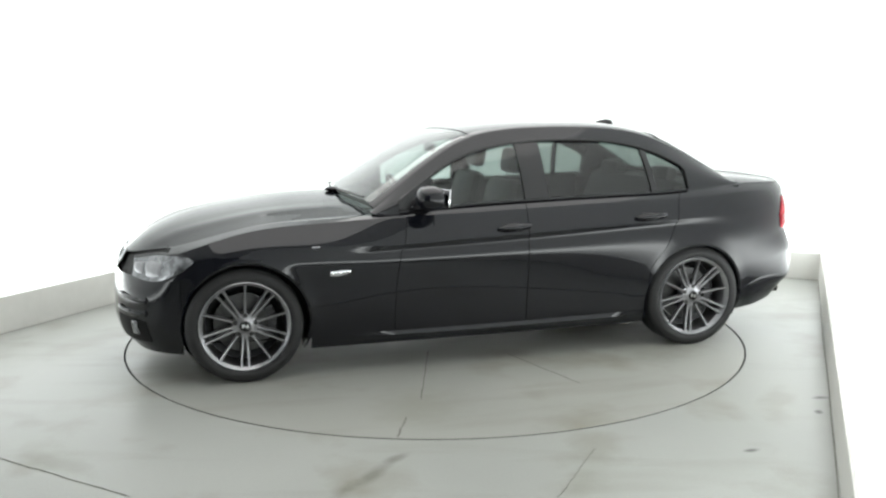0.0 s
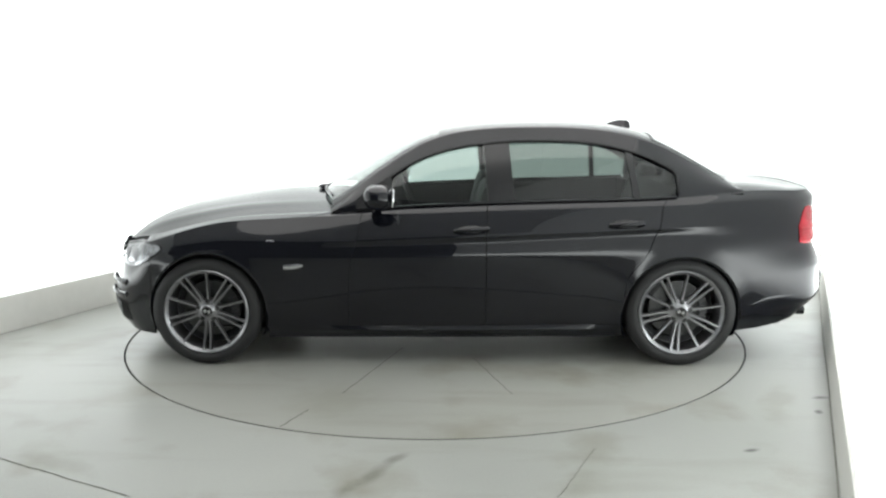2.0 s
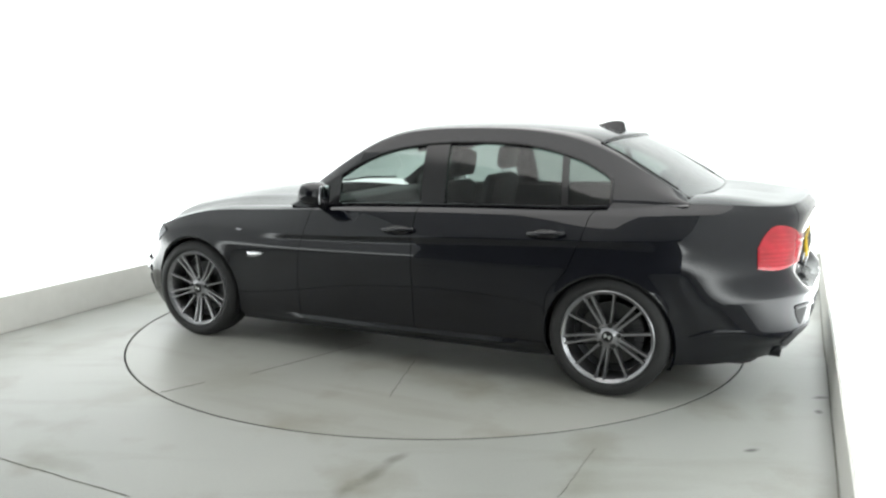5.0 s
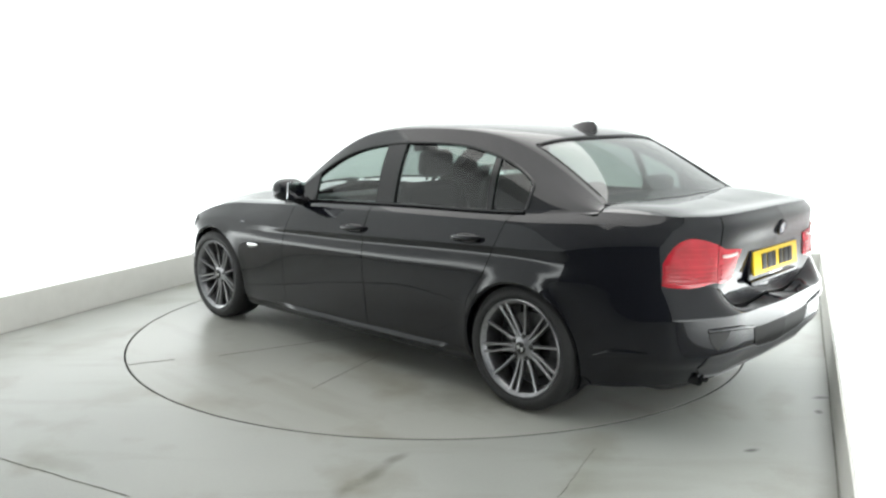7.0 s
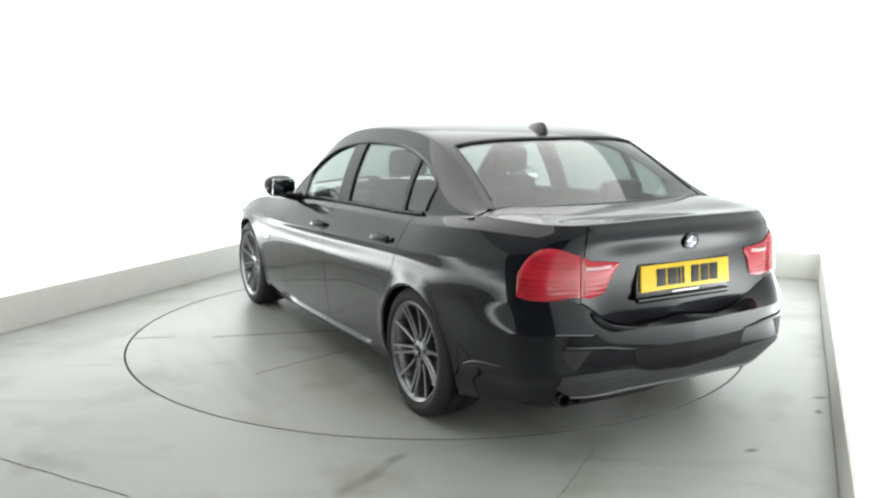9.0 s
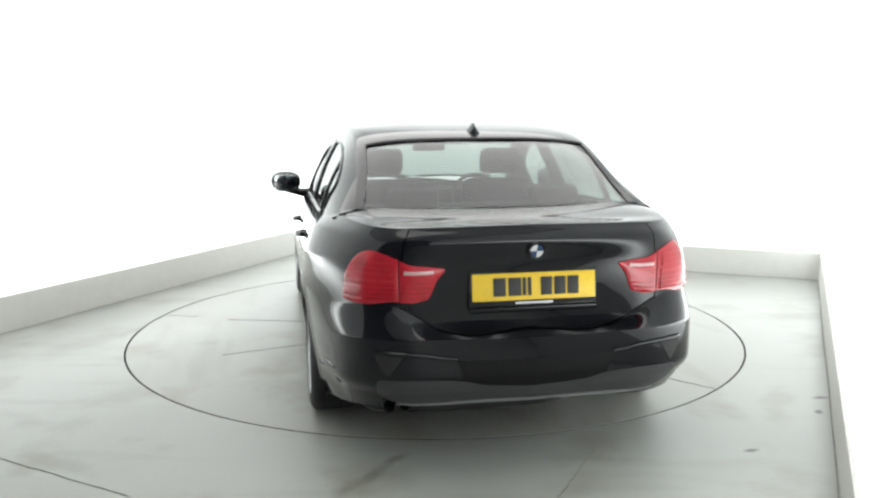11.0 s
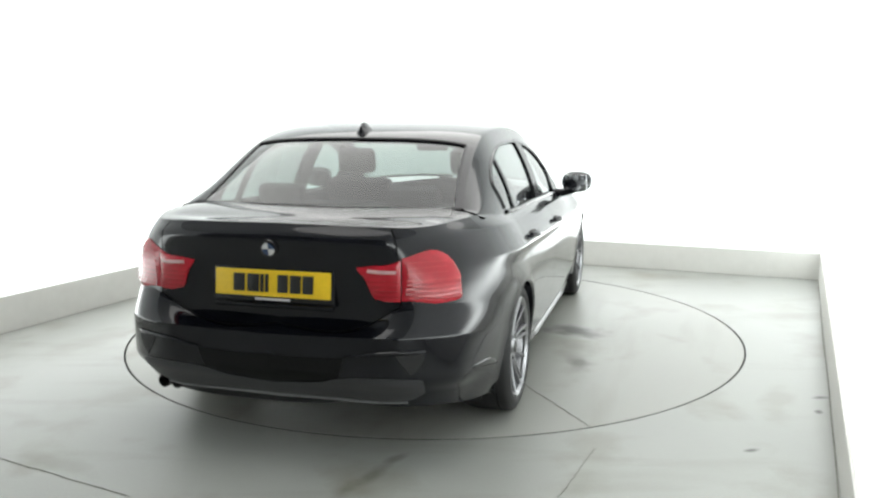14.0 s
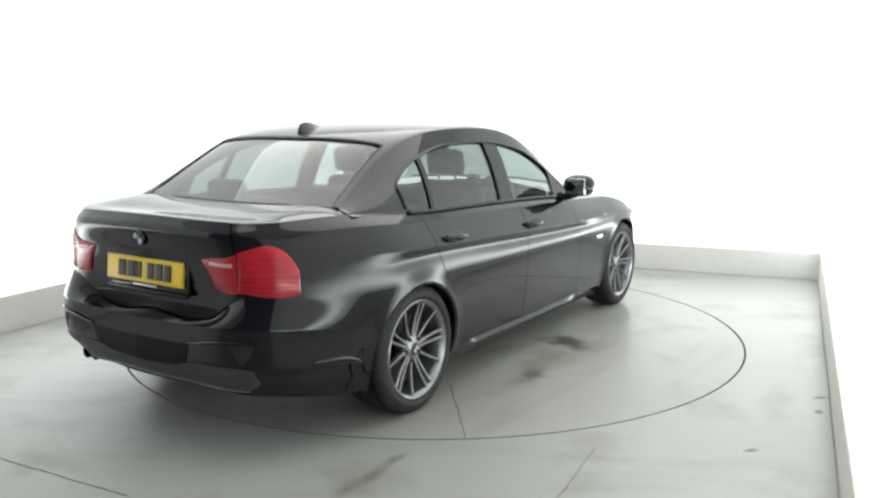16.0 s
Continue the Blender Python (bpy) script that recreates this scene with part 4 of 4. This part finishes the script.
        # black line round the windows and along the belt
        path = [side_point(x, wtop(x) - 0.004, 0.002) for x in np.linspace(0.48, -1.33, 50)]
        path += [side_point(-1.352, z, 0.002) for z in np.linspace(1.10, fz(BELT_Z, -1.34) + 0.02, 6)]
        part("window_seal", tube(mirrored(path, side), 0.008, 6), TRIM, car, "black rubber window surround")
        path = [side_point(x, fz(BELT_Z, x) + 0.006, 0.006) for x in np.linspace(0.50, -1.34, 44)]
        part("belt_moulding", tube(mirrored(path, side), 0.009, 6), TRIM, car, "satin black belt moulding")
        # rear lamps: wing half and lid half, each with a pale strip and moulded ribs
        lamp = overlay("rear_lamp", [(-2.074, 0.762, 0.716), (-2.10, 0.75, 0.706), (-2.14, 0.715, 0.704), (-2.19, 0.65, 0.707), (-2.225, 0.553, 0.714)], [(-2.071, 0.756, 0.812), (-2.100, 0.720, 0.880), (-2.145, 0.665, 0.915), (-2.19, 0.61, 0.910), (-2.222, 0.553, 0.887)], RED, car, side, 0.004, 32, 18, 0.009, 0.018, "red rear lamp on the wing")
        lamp2 = overlay("rear_lamp", [(-2.226, 0.545, 0.714), (-2.236, 0.49, 0.713), (-2.24, 0.455, 0.716), (-2.242, 0.425, 0.742), (-2.25, 0.374, 0.834)], [(-2.222, 0.545, 0.885), (-2.234, 0.50, 0.867), (-2.24, 0.455, 0.860), (-2.245, 0.41, 0.854), (-2.25, 0.371, 0.849)], RED, lid, side, 0.004, 26, 16, 0.008, 0.016, "red rear lamp on the boot lid")

        def lens_strip(name, xs, z, h, material, on, lift):
            overlay(name, [(x, y, z) for x, y in xs], [(x, y, z + h) for x, y in xs], material, on, side, lift, 18, 3, 0.0, 0.006)
        wing_run = ((-2.080, 0.755), (-2.14, 0.705), (-2.185, 0.655), (-2.222, 0.566))
        lens_strip("lamp_band", wing_run, 0.796, 0.008, RED2, lamp, 0.0145)
        for z in (0.722, 0.741, 0.760, 0.779):
            lens_strip("lens_rib", wing_run, z, 0.009, REDDARK, lamp, 0.0135)
        for z in (0.826, 0.848, 0.870):
            lens_strip("lens_rib", ((-2.12, 0.705), (-2.16, 0.665), (-2.19, 0.625), (-2.218, 0.572)), z, 0.005, RED2, lamp, 0.0140)
        for z in (0.728, 0.748, 0.768, 0.788):
            lens_strip("lens_rib", ((-2.228, 0.535), (-2.236, 0.49), (-2.24, 0.440 - (z - 0.728) * 0.5)), z, 0.009, REDDARK, lamp2, 0.0125)
        overlay("reversing_lens", [(-2.228, 0.530, 0.829), (-2.236, 0.48, 0.829), (-2.244, 0.415, 0.833)], [(-2.228, 0.528, 0.843), (-2.236, 0.48, 0.843), (-2.244, 0.417, 0.844)], CLEARLENS, lamp2, side, 0.012, 16, 4, 0.002, 0.008, "pale reversing lens")
        # headlamp
        hl = overlay("headlamp", [(1.628, 0.84, 0.672), (1.70, 0.825, 0.620), (1.78, 0.785, 0.582), (1.86, 0.715, 0.566), (1.955, 0.57, 0.578)], [(1.622, 0.84, 0.690), (1.69, 0.795, 0.708), (1.76, 0.72, 0.708), (1.83, 0.62, 0.700), (1.945, 0.49, 0.668)], HEADLIGHT, car, side, 0.004, 30, 12, 0.006, 0.014, "clear headlamp with bright reflector")
        overlay("headlamp_ring", [(1.80, 0.765, 0.598), (1.845, 0.725, 0.588), (1.885, 0.675, 0.596)], [(1.79, 0.735, 0.662), (1.84, 0.675, 0.672), (1.885, 0.620, 0.660)], ALLOY, hl, side, 0.010, 14, 8, 0.010, 0.01)
        overlay("headlamp_ring", [(1.905, 0.645, 0.600), (1.925, 0.605, 0.598), (1.942, 0.570, 0.604)], [(1.90, 0.610, 0.652), (1.92, 0.565, 0.654), (1.94, 0.525, 0.646)], ALLOY, hl, side, 0.010, 14, 8, 0.008, 0.01)
        overlay("lamp_brow", [(1.622, 0.84, 0.687), (1.69, 0.797, 0.703), (1.76, 0.725, 0.703), (1.83, 0.625, 0.695), (1.945, 0.495, 0.663)], [(1.620, 0.84, 0.694), (1.69, 0.793, 0.713), (1.76, 0.715, 0.713), (1.83, 0.615, 0.705), (1.945, 0.485, 0.674)], TRIM, hl, side, 0.009, 24, 3, 0.0, 0.008)
        # half of the twin grille: chrome surround with upright bars
        grille = overlay("kidney_grille", [(2.03, 0.30, 0.575), (2.05, 0.17, 0.570), (2.06, 0.045, 0.575)], [(1.99, 0.33, 0.672), (2.01, 0.18, 0.685), (2.02, 0.045, 0.682)], MESH, car, side, 0.004, 16, 8, 0.0, 0.01, "black radiator grille with upright bars")
        for k in range(7):
            y = 0.075 + k * 0.036
            overlay("grille_bar", [(2.05, y, 0.582), (2.05, y + 0.010, 0.582)], [(2.01, y, 0.672), (2.01, y + 0.010, 0.672)], TRIM, grille, side, 0.010, 4, 8, 0.0, 0.012)
        rim_pts = overlay_path([(2.03, 0.30, 0.578), (2.05, 0.17, 0.570), (2.06, 0.05, 0.576), (2.04, 0.042, 0.63), (2.02, 0.05, 0.680), (2.01, 0.18, 0.684), (1.99, 0.325, 0.670), (2.01, 0.345, 0.63)], 0.012)
        part("grille_surround", tube(mirrored(rim_pts, side), 0.007, 6, True), CHROME, grille, "chrome grille surround")
        # front bumper fins
        for z in (0.452, 0.378):
            overlay("bumper_fin", [(1.875, 0.735, z + 0.010), (1.93, 0.68, z + 0.006), (2.02, 0.52, z + 0.008)], [(1.875, 0.735, z + 0.018), (1.93, 0.68, z + 0.026), (2.02, 0.52, z + 0.032)], PAINT, fb, side, 0.012, 16, 6, 0.012, 0.026)
        inlet = overlay("bumper_inlet", [(1.87, 0.74, 0.235), (1.93, 0.65, 0.23), (2.01, 0.48, 0.225)], [(1.885, 0.735, 0.352), (1.94, 0.67, 0.362), (2.02, 0.50, 0.362)], MESH, fb, side, 0.003, 14, 6, 0.0, 0.006, "dark mesh inlet with a fog lamp")
        overlay("fog_lamp", [(1.925, 0.69, 0.272), (1.955, 0.645, 0.272)], [(1.925, 0.69, 0.345), (1.955, 0.645, 0.348)], HEADLIGHT, inlet, side, 0.008, 6, 8, 0.006, 0.008)
        # rear bumper: side fin, slot and lower grey insert
        overlay("bumper_fin", [(-1.775, 0.86, 0.350), (-1.86, 0.84, 0.366), (-1.95, 0.82, 0.385), (-2.04, 0.80, 0.402)], [(-1.775, 0.86, 0.360), (-1.86, 0.84, 0.398), (-1.95, 0.82, 0.414), (-2.04, 0.80, 0.412)], PAINT, car, side, 0.0015, 18, 6, 0.005, 0.008, "glossy fin low on the bumper corner")
        overlay("bumper_slot", [(-2.25, 0.648, 0.492), (-2.262, 0.628, 0.452), (-2.274, 0.600, 0.428)], [(-2.25, 0.648, 0.512), (-2.27, 0.605, 0.512), (-2.298, 0.543, 0.510)], UNDER, car, side, 0.003, 14, 8, 0.0, 0.008, "black three-cornered slot in the bumper corner")
        overlay("slot_edge", [(-2.25, 0.652, 0.512), (-2.28, 0.59, 0.513), (-2.31, 0.46, 0.505), (-2.315, 0.33, 0.488)], [(-2.25, 0.652, 0.524), (-2.28, 0.59, 0.527), (-2.31, 0.46, 0.518), (-2.315, 0.33, 0.498)], PAINT, car, side, 0.006, 22, 5, 0.006, 0.014)
        overlay("diffuser", [(-2.20, 0.64, 0.335), (-2.20, 0.575, 0.300), (-2.22, 0.45, 0.288), (-2.23, 0.25, 0.292), (-2.235, 0.0, 0.294)], [(-2.25, 0.645, 0.392), (-2.27, 0.59, 0.408), (-2.305, 0.36, 0.405), (-2.292, 0.22, 0.372), (-2.28, 0.0, 0.358)], PLASTIC, car, side, 0.005, 34, 10, 0.003, 0.012, "satin grey diffuser insert")
        overlay("centre_grille", [(-2.307, 0.300, 0.402), (-2.295, 0.2, 0.374), (-2.285, 0.0, 0.362)], [(-2.315, 0.328, 0.486), (-2.315, 0.2, 0.484), (-2.318, 0.0, 0.482)], MESH, car, side, 0.003, 20, 8, 0.0, 0.008, "dark recessed bumper grille")
        overlay("lip_strip", [(-2.19, 0.56, 0.278), (-2.21, 0.3, 0.274), (-2.22, 0.0, 0.276)], [(-2.19, 0.56, 0.292), (-2.22, 0.3, 0.292), (-2.23, 0.0, 0.294)], LIP, car, side, 0.006, 22, 4, 0.004, 0.010, "pale edge of the bumper lip")
        # bonnet half and boot top half
        n = 26
        fender = S1(np.linspace(5.62, 2.05, n), np.full(n, 7.97))
        nose = S1(np.linspace(2.05, 0.0, 30), np.full(30, 7.97))
        cowl = curve([(0.56, fender[0][1], fender[0][2]), (0.665, 0.50, 0.948), (0.735, 0.25, 0.968), (0.76, 0.0, 0.974)], 30)
        cowl[0] = fender[0]
        mid = curve([tuple(cowl[-1]), (1.1, 0, 0.960), (1.4, 0, 0.920), (1.7, 0, 0.858), (1.9, 0, 0.770), tuple(nose[-1])], n)
        P = coons(fender, mid, cowl, nose)
        # an even dome rising from the wing crest, with a soft ridge
        t = np.linspace(0, 1, 30)[None, :]
        s = np.linspace(0, 1, n)[:, None]
        lift = 1 - (1 - t) ** 1.45
        top = P[:, :1, 2] + (P[:, -1:, 2] - P[:, :1, 2]) * lift
        k = np.clip((1 - s) / 0.3, 0, 1) ** 0.6
        P[..., 2] = P[..., 2] * (1 - k) + top * k
        P[..., 2] += 0.006 * np.exp(-((t - 0.34) / 0.09) ** 2) * np.sin(np.pi * np.clip(s, 0, 1)) ** 0.7
        solid("bonnet", P, PAINT, car, side, 0.012, "long black bonnet with soft ridges")
        n = 22
        sidee = S1(np.linspace(11.78, 14.3, n), np.full(n, 7.97))
        rear = S1(np.linspace(14.3, 17.0, 20), np.full(20, 7.97))
        gl = curve([tuple(sidee[0]), (-1.705, 0.66, 1.028), (-1.745, 0.40, 1.034), (-1.775, 0, 1.034)], 20)
        cen = curve([tuple(gl[-1]), (-1.95, 0, 1.026), (-2.12, 0, 1.012), (-2.2, 0, 1.016), tuple(rear[-1])], n)
        P = coons(sidee, cen, gl, rear)
        t = np.linspace(0, 1, 20)[None, :]
        s = np.linspace(0, 1, n)[:, None]
        P[..., 2] += (P[:, -1:, 2] - P[:, :1, 2]) * ((1 - (1 - t) ** 2.4) - t) * np.sin(np.pi * s) ** 0.35
        solid("boot_top", P, PAINT, car, side, 0.012, "flat black top of the boot lid")
        part("boot_spoiler", tube([tuple(p + np.array([0.012, 0, 0.002])) if side > 0 else (p[0] + 0.012, -p[1], p[2] + 0.002) for p in S1(np.linspace(14.7, 17.0, 24), np.full(24, 7.9))], [0.003 + 0.005 * min(1, i / 8) for i in range(24)], 8), PAINT, car, "slim black lip spoiler")
        # wiper
        part("wiper", tube([(0.77, 0.03 * side, 0.985), (0.75, 0.28 * side, 0.992), (0.665, 0.58 * side, 0.975)], 0.009, 6), TRIM, car, "black wiper arm")
    part("wiper_pivot", ellipsoid((0.775, 0.10, 0.985), (0.05, 0.05, 0.016), 0.8), TRIM, car)

    # screens and roof
    full_sheet("windscreen", lambda s, y: screen_point(s, y * 0.955, 0.775, 0.62, 0.02, -0.02, 0.004), 20, 25, GLASS, car, 0.0, "clear raked windscreen")
    full_sheet("rear_screen", lambda s, y: screen_point(s, y * (0.945 - 0.025 * s), -1.785, -1.71, -1.285, -1.235, 0.004), 18, 25, REARGLASS, car, 0.0, "tinted rear window")
    full_sheet("roof", lambda s, y: screen_point(s, math.sin(y * math.pi / 2), 0.04, 0.02, -1.295, -1.24), 40, 49, PAINT, car, 0.02, "glossy black roof panel")
    for side in (1, -1):
        full_sheet("screen_pillar", lambda s, y: screen_point(s, side * (0.962 + 0.038 * y), 0.775, 0.635, 0.02, -0.02), 20, 10, PAINT, car, 0.02)
        full_sheet("rear_screen_pillar", lambda s, y: screen_point(s, side * (0.970 + 0.030 * y - 0.010 * s * (1 - y)), -1.785, -1.712, -1.285, -1.235), 24, 24, PAINT, car, 0.02)
        path = [screen_point(s, side * (0.942 - 0.025 * s), -1.785, -1.71, -1.285, -1.235, 0.001) for s in np.linspace(0.12, 1, 20)]
        part("screen_seal", tube(path, 0.006, 6), TRIM, car, "black rear window seal")
    path = [screen_point(1.0, y, -1.785, -1.71, -1.285, -1.235, -0.001) for y in np.linspace(-0.915, 0.915, 24)]
    part("screen_seal", tube(path, 0.009, 6), TRIM, car)
    path = [screen_point(0.0, y, -1.785, -1.71, -1.285, -1.235, 0.006) for y in np.linspace(-0.985, 0.985, 30)]
    part("screen_seal", tube(path, 0.010, 6), TRIM, car, "black seal along the foot of the rear window")
    # shark fin aerial
    bm = bmesh.new()
    rows = []
    for x, w, h in ((-1.055, 0.004, 0.004), (-1.09, 0.022, 0.022), (-1.13, 0.030, 0.040), (-1.17, 0.031, 0.053), (-1.205, 0.028, 0.058), (-1.222, 0.022, 0.050), (-1.23, 0.012, 0.006)):
        z = fz(CENTRE_Z, x) - 0.006
        rows.append([bm.verts.new((x, s * w * k, z + h * q)) for s, k, q in ((-1, 1.2, 0), (-1, 0.85, 0.25), (-1, 0.35, 0.7), (0, 0, 1), (1, 0.35, 0.7), (1, 0.85, 0.25), (1, 1.2, 0))])
    for i in range(len(rows) - 1):
        for k in range(6):
            bm.faces.new((rows[i][k], rows[i][k + 1], rows[i + 1][k + 1], rows[i + 1][k]))
    part("roof_aerial", bm, PAINT, car, "black shark-fin aerial")
    # number plate in its recess; characters are plain bars
    part("plate_recess", box((-2.244, 0, 0.752), (0.022, 0.545, 0.160), None, 0.008), TRIM, car, "black number plate recess")
    pl = part("number_plate", box((-2.262, 0, 0.767), (0.012, 0.52, 0.111), Matrix.Rotation(radians(6), 3, "Y"), 0.003), YELLOW, car, "yellow rear number plate")
    for y, w in ((0.148, 0.052), (0.084, 0.054), (0.044, 0.015), (0.022, 0.015), (-0.050, 0.046), (-0.107, 0.048), (-0.163, 0.048)):
        part("plate_bar", box((-2.270, y, 0.768), (0.004, w, 0.074), Matrix.Rotation(radians(6), 3, "Y"), 0.001), BLACK, pl)
    part("plate_lip", box((-2.250, 0, 0.676), (0.036, 0.54, 0.024), Matrix.Rotation(radians(-18), 3, "Y"), 0.008), PAINT, car)
    part("plate_sticker", box((-2.266, 0.0, 0.700), (0.004, 0.16, 0.010), None, 0.001), WHITE, car)
    # round badge on the boot
    vs, fs = revolve([(0.001, 0.0), (0.030, 0.0), (0.034, 0.004), (0.039, 0.004), (0.041, -0.004)], 36)
    rot = Matrix.Rotation(radians(90), 3, "Z") @ Matrix.Rotation(radians(-14), 3, "X")
    bd = ob_from("boot_badge", [rot @ Vector(v) + Vector((-2.287, 0, 0.915)) for v in vs], fs, TRIM, car, "round black badge with blue and white fields")
    for q in range(4):
        bm = bmesh.new()
        cen = bm.verts.new(rot @ Vector((0, 0.003, 0)) + Vector((-2.287, 0, 0.915)))
        arc = [bm.verts.new(rot @ Vector((0.028 * math.cos(math.pi / 2 * q + a * math.pi / 16), 0.003, 0.028 * math.sin(math.pi / 2 * q + a * math.pi / 16))) + Vector((-2.287, 0, 0.915))) for a in range(9)]
        for a in range(8):
            bm.faces.new((cen, arc[a], arc[a + 1]))
        part("badge_field", bm, BLUE if q % 2 else WHITE, bd)
    # twin exhaust
    for y in (0.525, 0.590):
        vs, fs = revolve([(0.028, -0.16), (0.030, 0.0), (0.026, 0.002), (0.024, -0.02), (0.022, -0.15), (0.001, -0.15)], 20)
        r2 = Matrix.Rotation(radians(90), 3, "Z")
        ob_from("exhaust_pipe", [r2 @ Vector(v) + Vector((-2.19, y, 0.274)) for v in vs], fs, ALLOY_D, car, "dark steel exhaust tailpipe")
    part("silencer", ellipsoid((-1.95, 0.2, 0.24), (0.16, 0.5, 0.07), 0.7), UNDER, car, "dark exhaust silencer")
    build_cabin(car)
    return car


def build_cabin(car):
    """What shows through the glass: seats, dash, wheel, parcel shelf."""
    ob_from("cabin_floor", [(0.7, -0.75, 0.35), (0.7, 0.75, 0.35), (-1.2, 0.75, 0.35), (-1.2, -0.75, 0.35)], [(0, 1, 2, 3)], DASH, car)
    for y in (0.37, -0.37):
        st = part("front_seat", box((0.02, y, 0.56), (0.52, 0.50, 0.16), Matrix.Rotation(radians(-8), 3, "Y"), 0.05), SEAT, car, "black leather front seat")
        part("seat_back", box((-0.235, y, 0.79), (0.12, 0.46, 0.54), Matrix.Rotation(radians(-14), 3, "Y"), 0.06), SEAT, st)
        part("headrest", box((-0.335, y, 1.160), (0.09, 0.25, 0.16), Matrix.Rotation(radians(-8), 3, "Y"), 0.04), SEAT, st)
        for k in (-0.06, 0.06):
            part("headrest_post", tube([(-0.315, y + k, 1.06), (-0.335, y + k, 1.14)], 0.007, 6), CHROME, st)
    rs = part("rear_seat", box((-1.05, 0, 0.60), (0.5, 1.25, 0.16), None, 0.05), SEAT, car, "black leather rear bench")
    part("seat_back", box((-1.36, 0, 0.82), (0.14, 1.25, 0.42), Matrix.Rotation(radians(-20), 3, "Y"), 0.06), SEAT, rs)
    for y in (0.36, -0.36):
        part("headrest", box((-1.42, y, 1.045), (0.09, 0.26, 0.12), Matrix.Rotation(radians(-12), 3, "Y"), 0.04), SEAT, rs)
    ob_from("parcel_shelf", [(-1.40, -0.62, 0.985), (-1.40, 0.62, 0.985), (-1.76, 0.62, 1.0), (-1.76, -0.62, 1.0)], [(0, 1, 2, 3)], DASH, car, "black parcel shelf")
    part("dashboard", box((0.56, 0, 0.84), (0.36, 1.36, 0.16), Matrix.Rotation(radians(4), 3, "Y"), 0.06), DASH, car, "dark dashboard")
    part("steering_wheel", tube([(0.24 + 0.07 * math.cos(a), -0.37 + 0.18 * math.sin(a), 0.86 + 0.165 * math.cos(a)) for a in np.linspace(0, 2 * math.pi, 28, endpoint=False)], 0.014, 8, True), DASH, car, "black steering wheel")
    part("rear_view_mirror", box((0.11, 0, 1.235), (0.03, 0.22, 0.06), None, 0.015), DASH, car, "black interior mirror")
    ob_from("headlining", [screen_point(s, y, 0.0, -0.02, -1.2, -1.17, 0.03) for s in np.linspace(0, 1, 8) for y in np.linspace(-0.98, 0.98, 9)], grid_faces(8, 9), DASH, car, "dark roof lining")
    for side in (1, -1):
        ob_from("door_card", mirrored([(0.5, 0.76, 0.4), (0.5, 0.76, 0.9), (-1.3, 0.76, 0.97), (-1.3, 0.76, 0.4)], side), [(0, 1, 2, 3)], DASH, car, "black inner door trim")


car = build_car()


# ---- what moves ----
OFF = Vector((-0.059, 0.037, 0))
TURN = ((0.0, 195.32), (1.0, 186.99), (2.0, 178.75), (3.0, 170.47), (4.0, 162.02), (5.2, 151.75), (6.5, 140.5), (7.5, 131.89), (8.5, 123.29), (9.0, 118.85), (10.2, 108.1),
        (11.5, 96.37), (12.0, 91.98), (13.0, 83.1), (14.0, 74.0), (15.0, 65.37), (15.5, 61.05), (16.0, 56.7))


def motions():
    for thing, off in ((turntable, Vector((0, 0, 0))), (car, OFF)):
        rows = []
        for t, a in TURN:
            p = Matrix.Rotation(radians(a), 3, "Z") @ off
            rows.append((t, pose(p.x, p.y, 0, 0, 0, a)))
        walk(thing, rows)


motions()
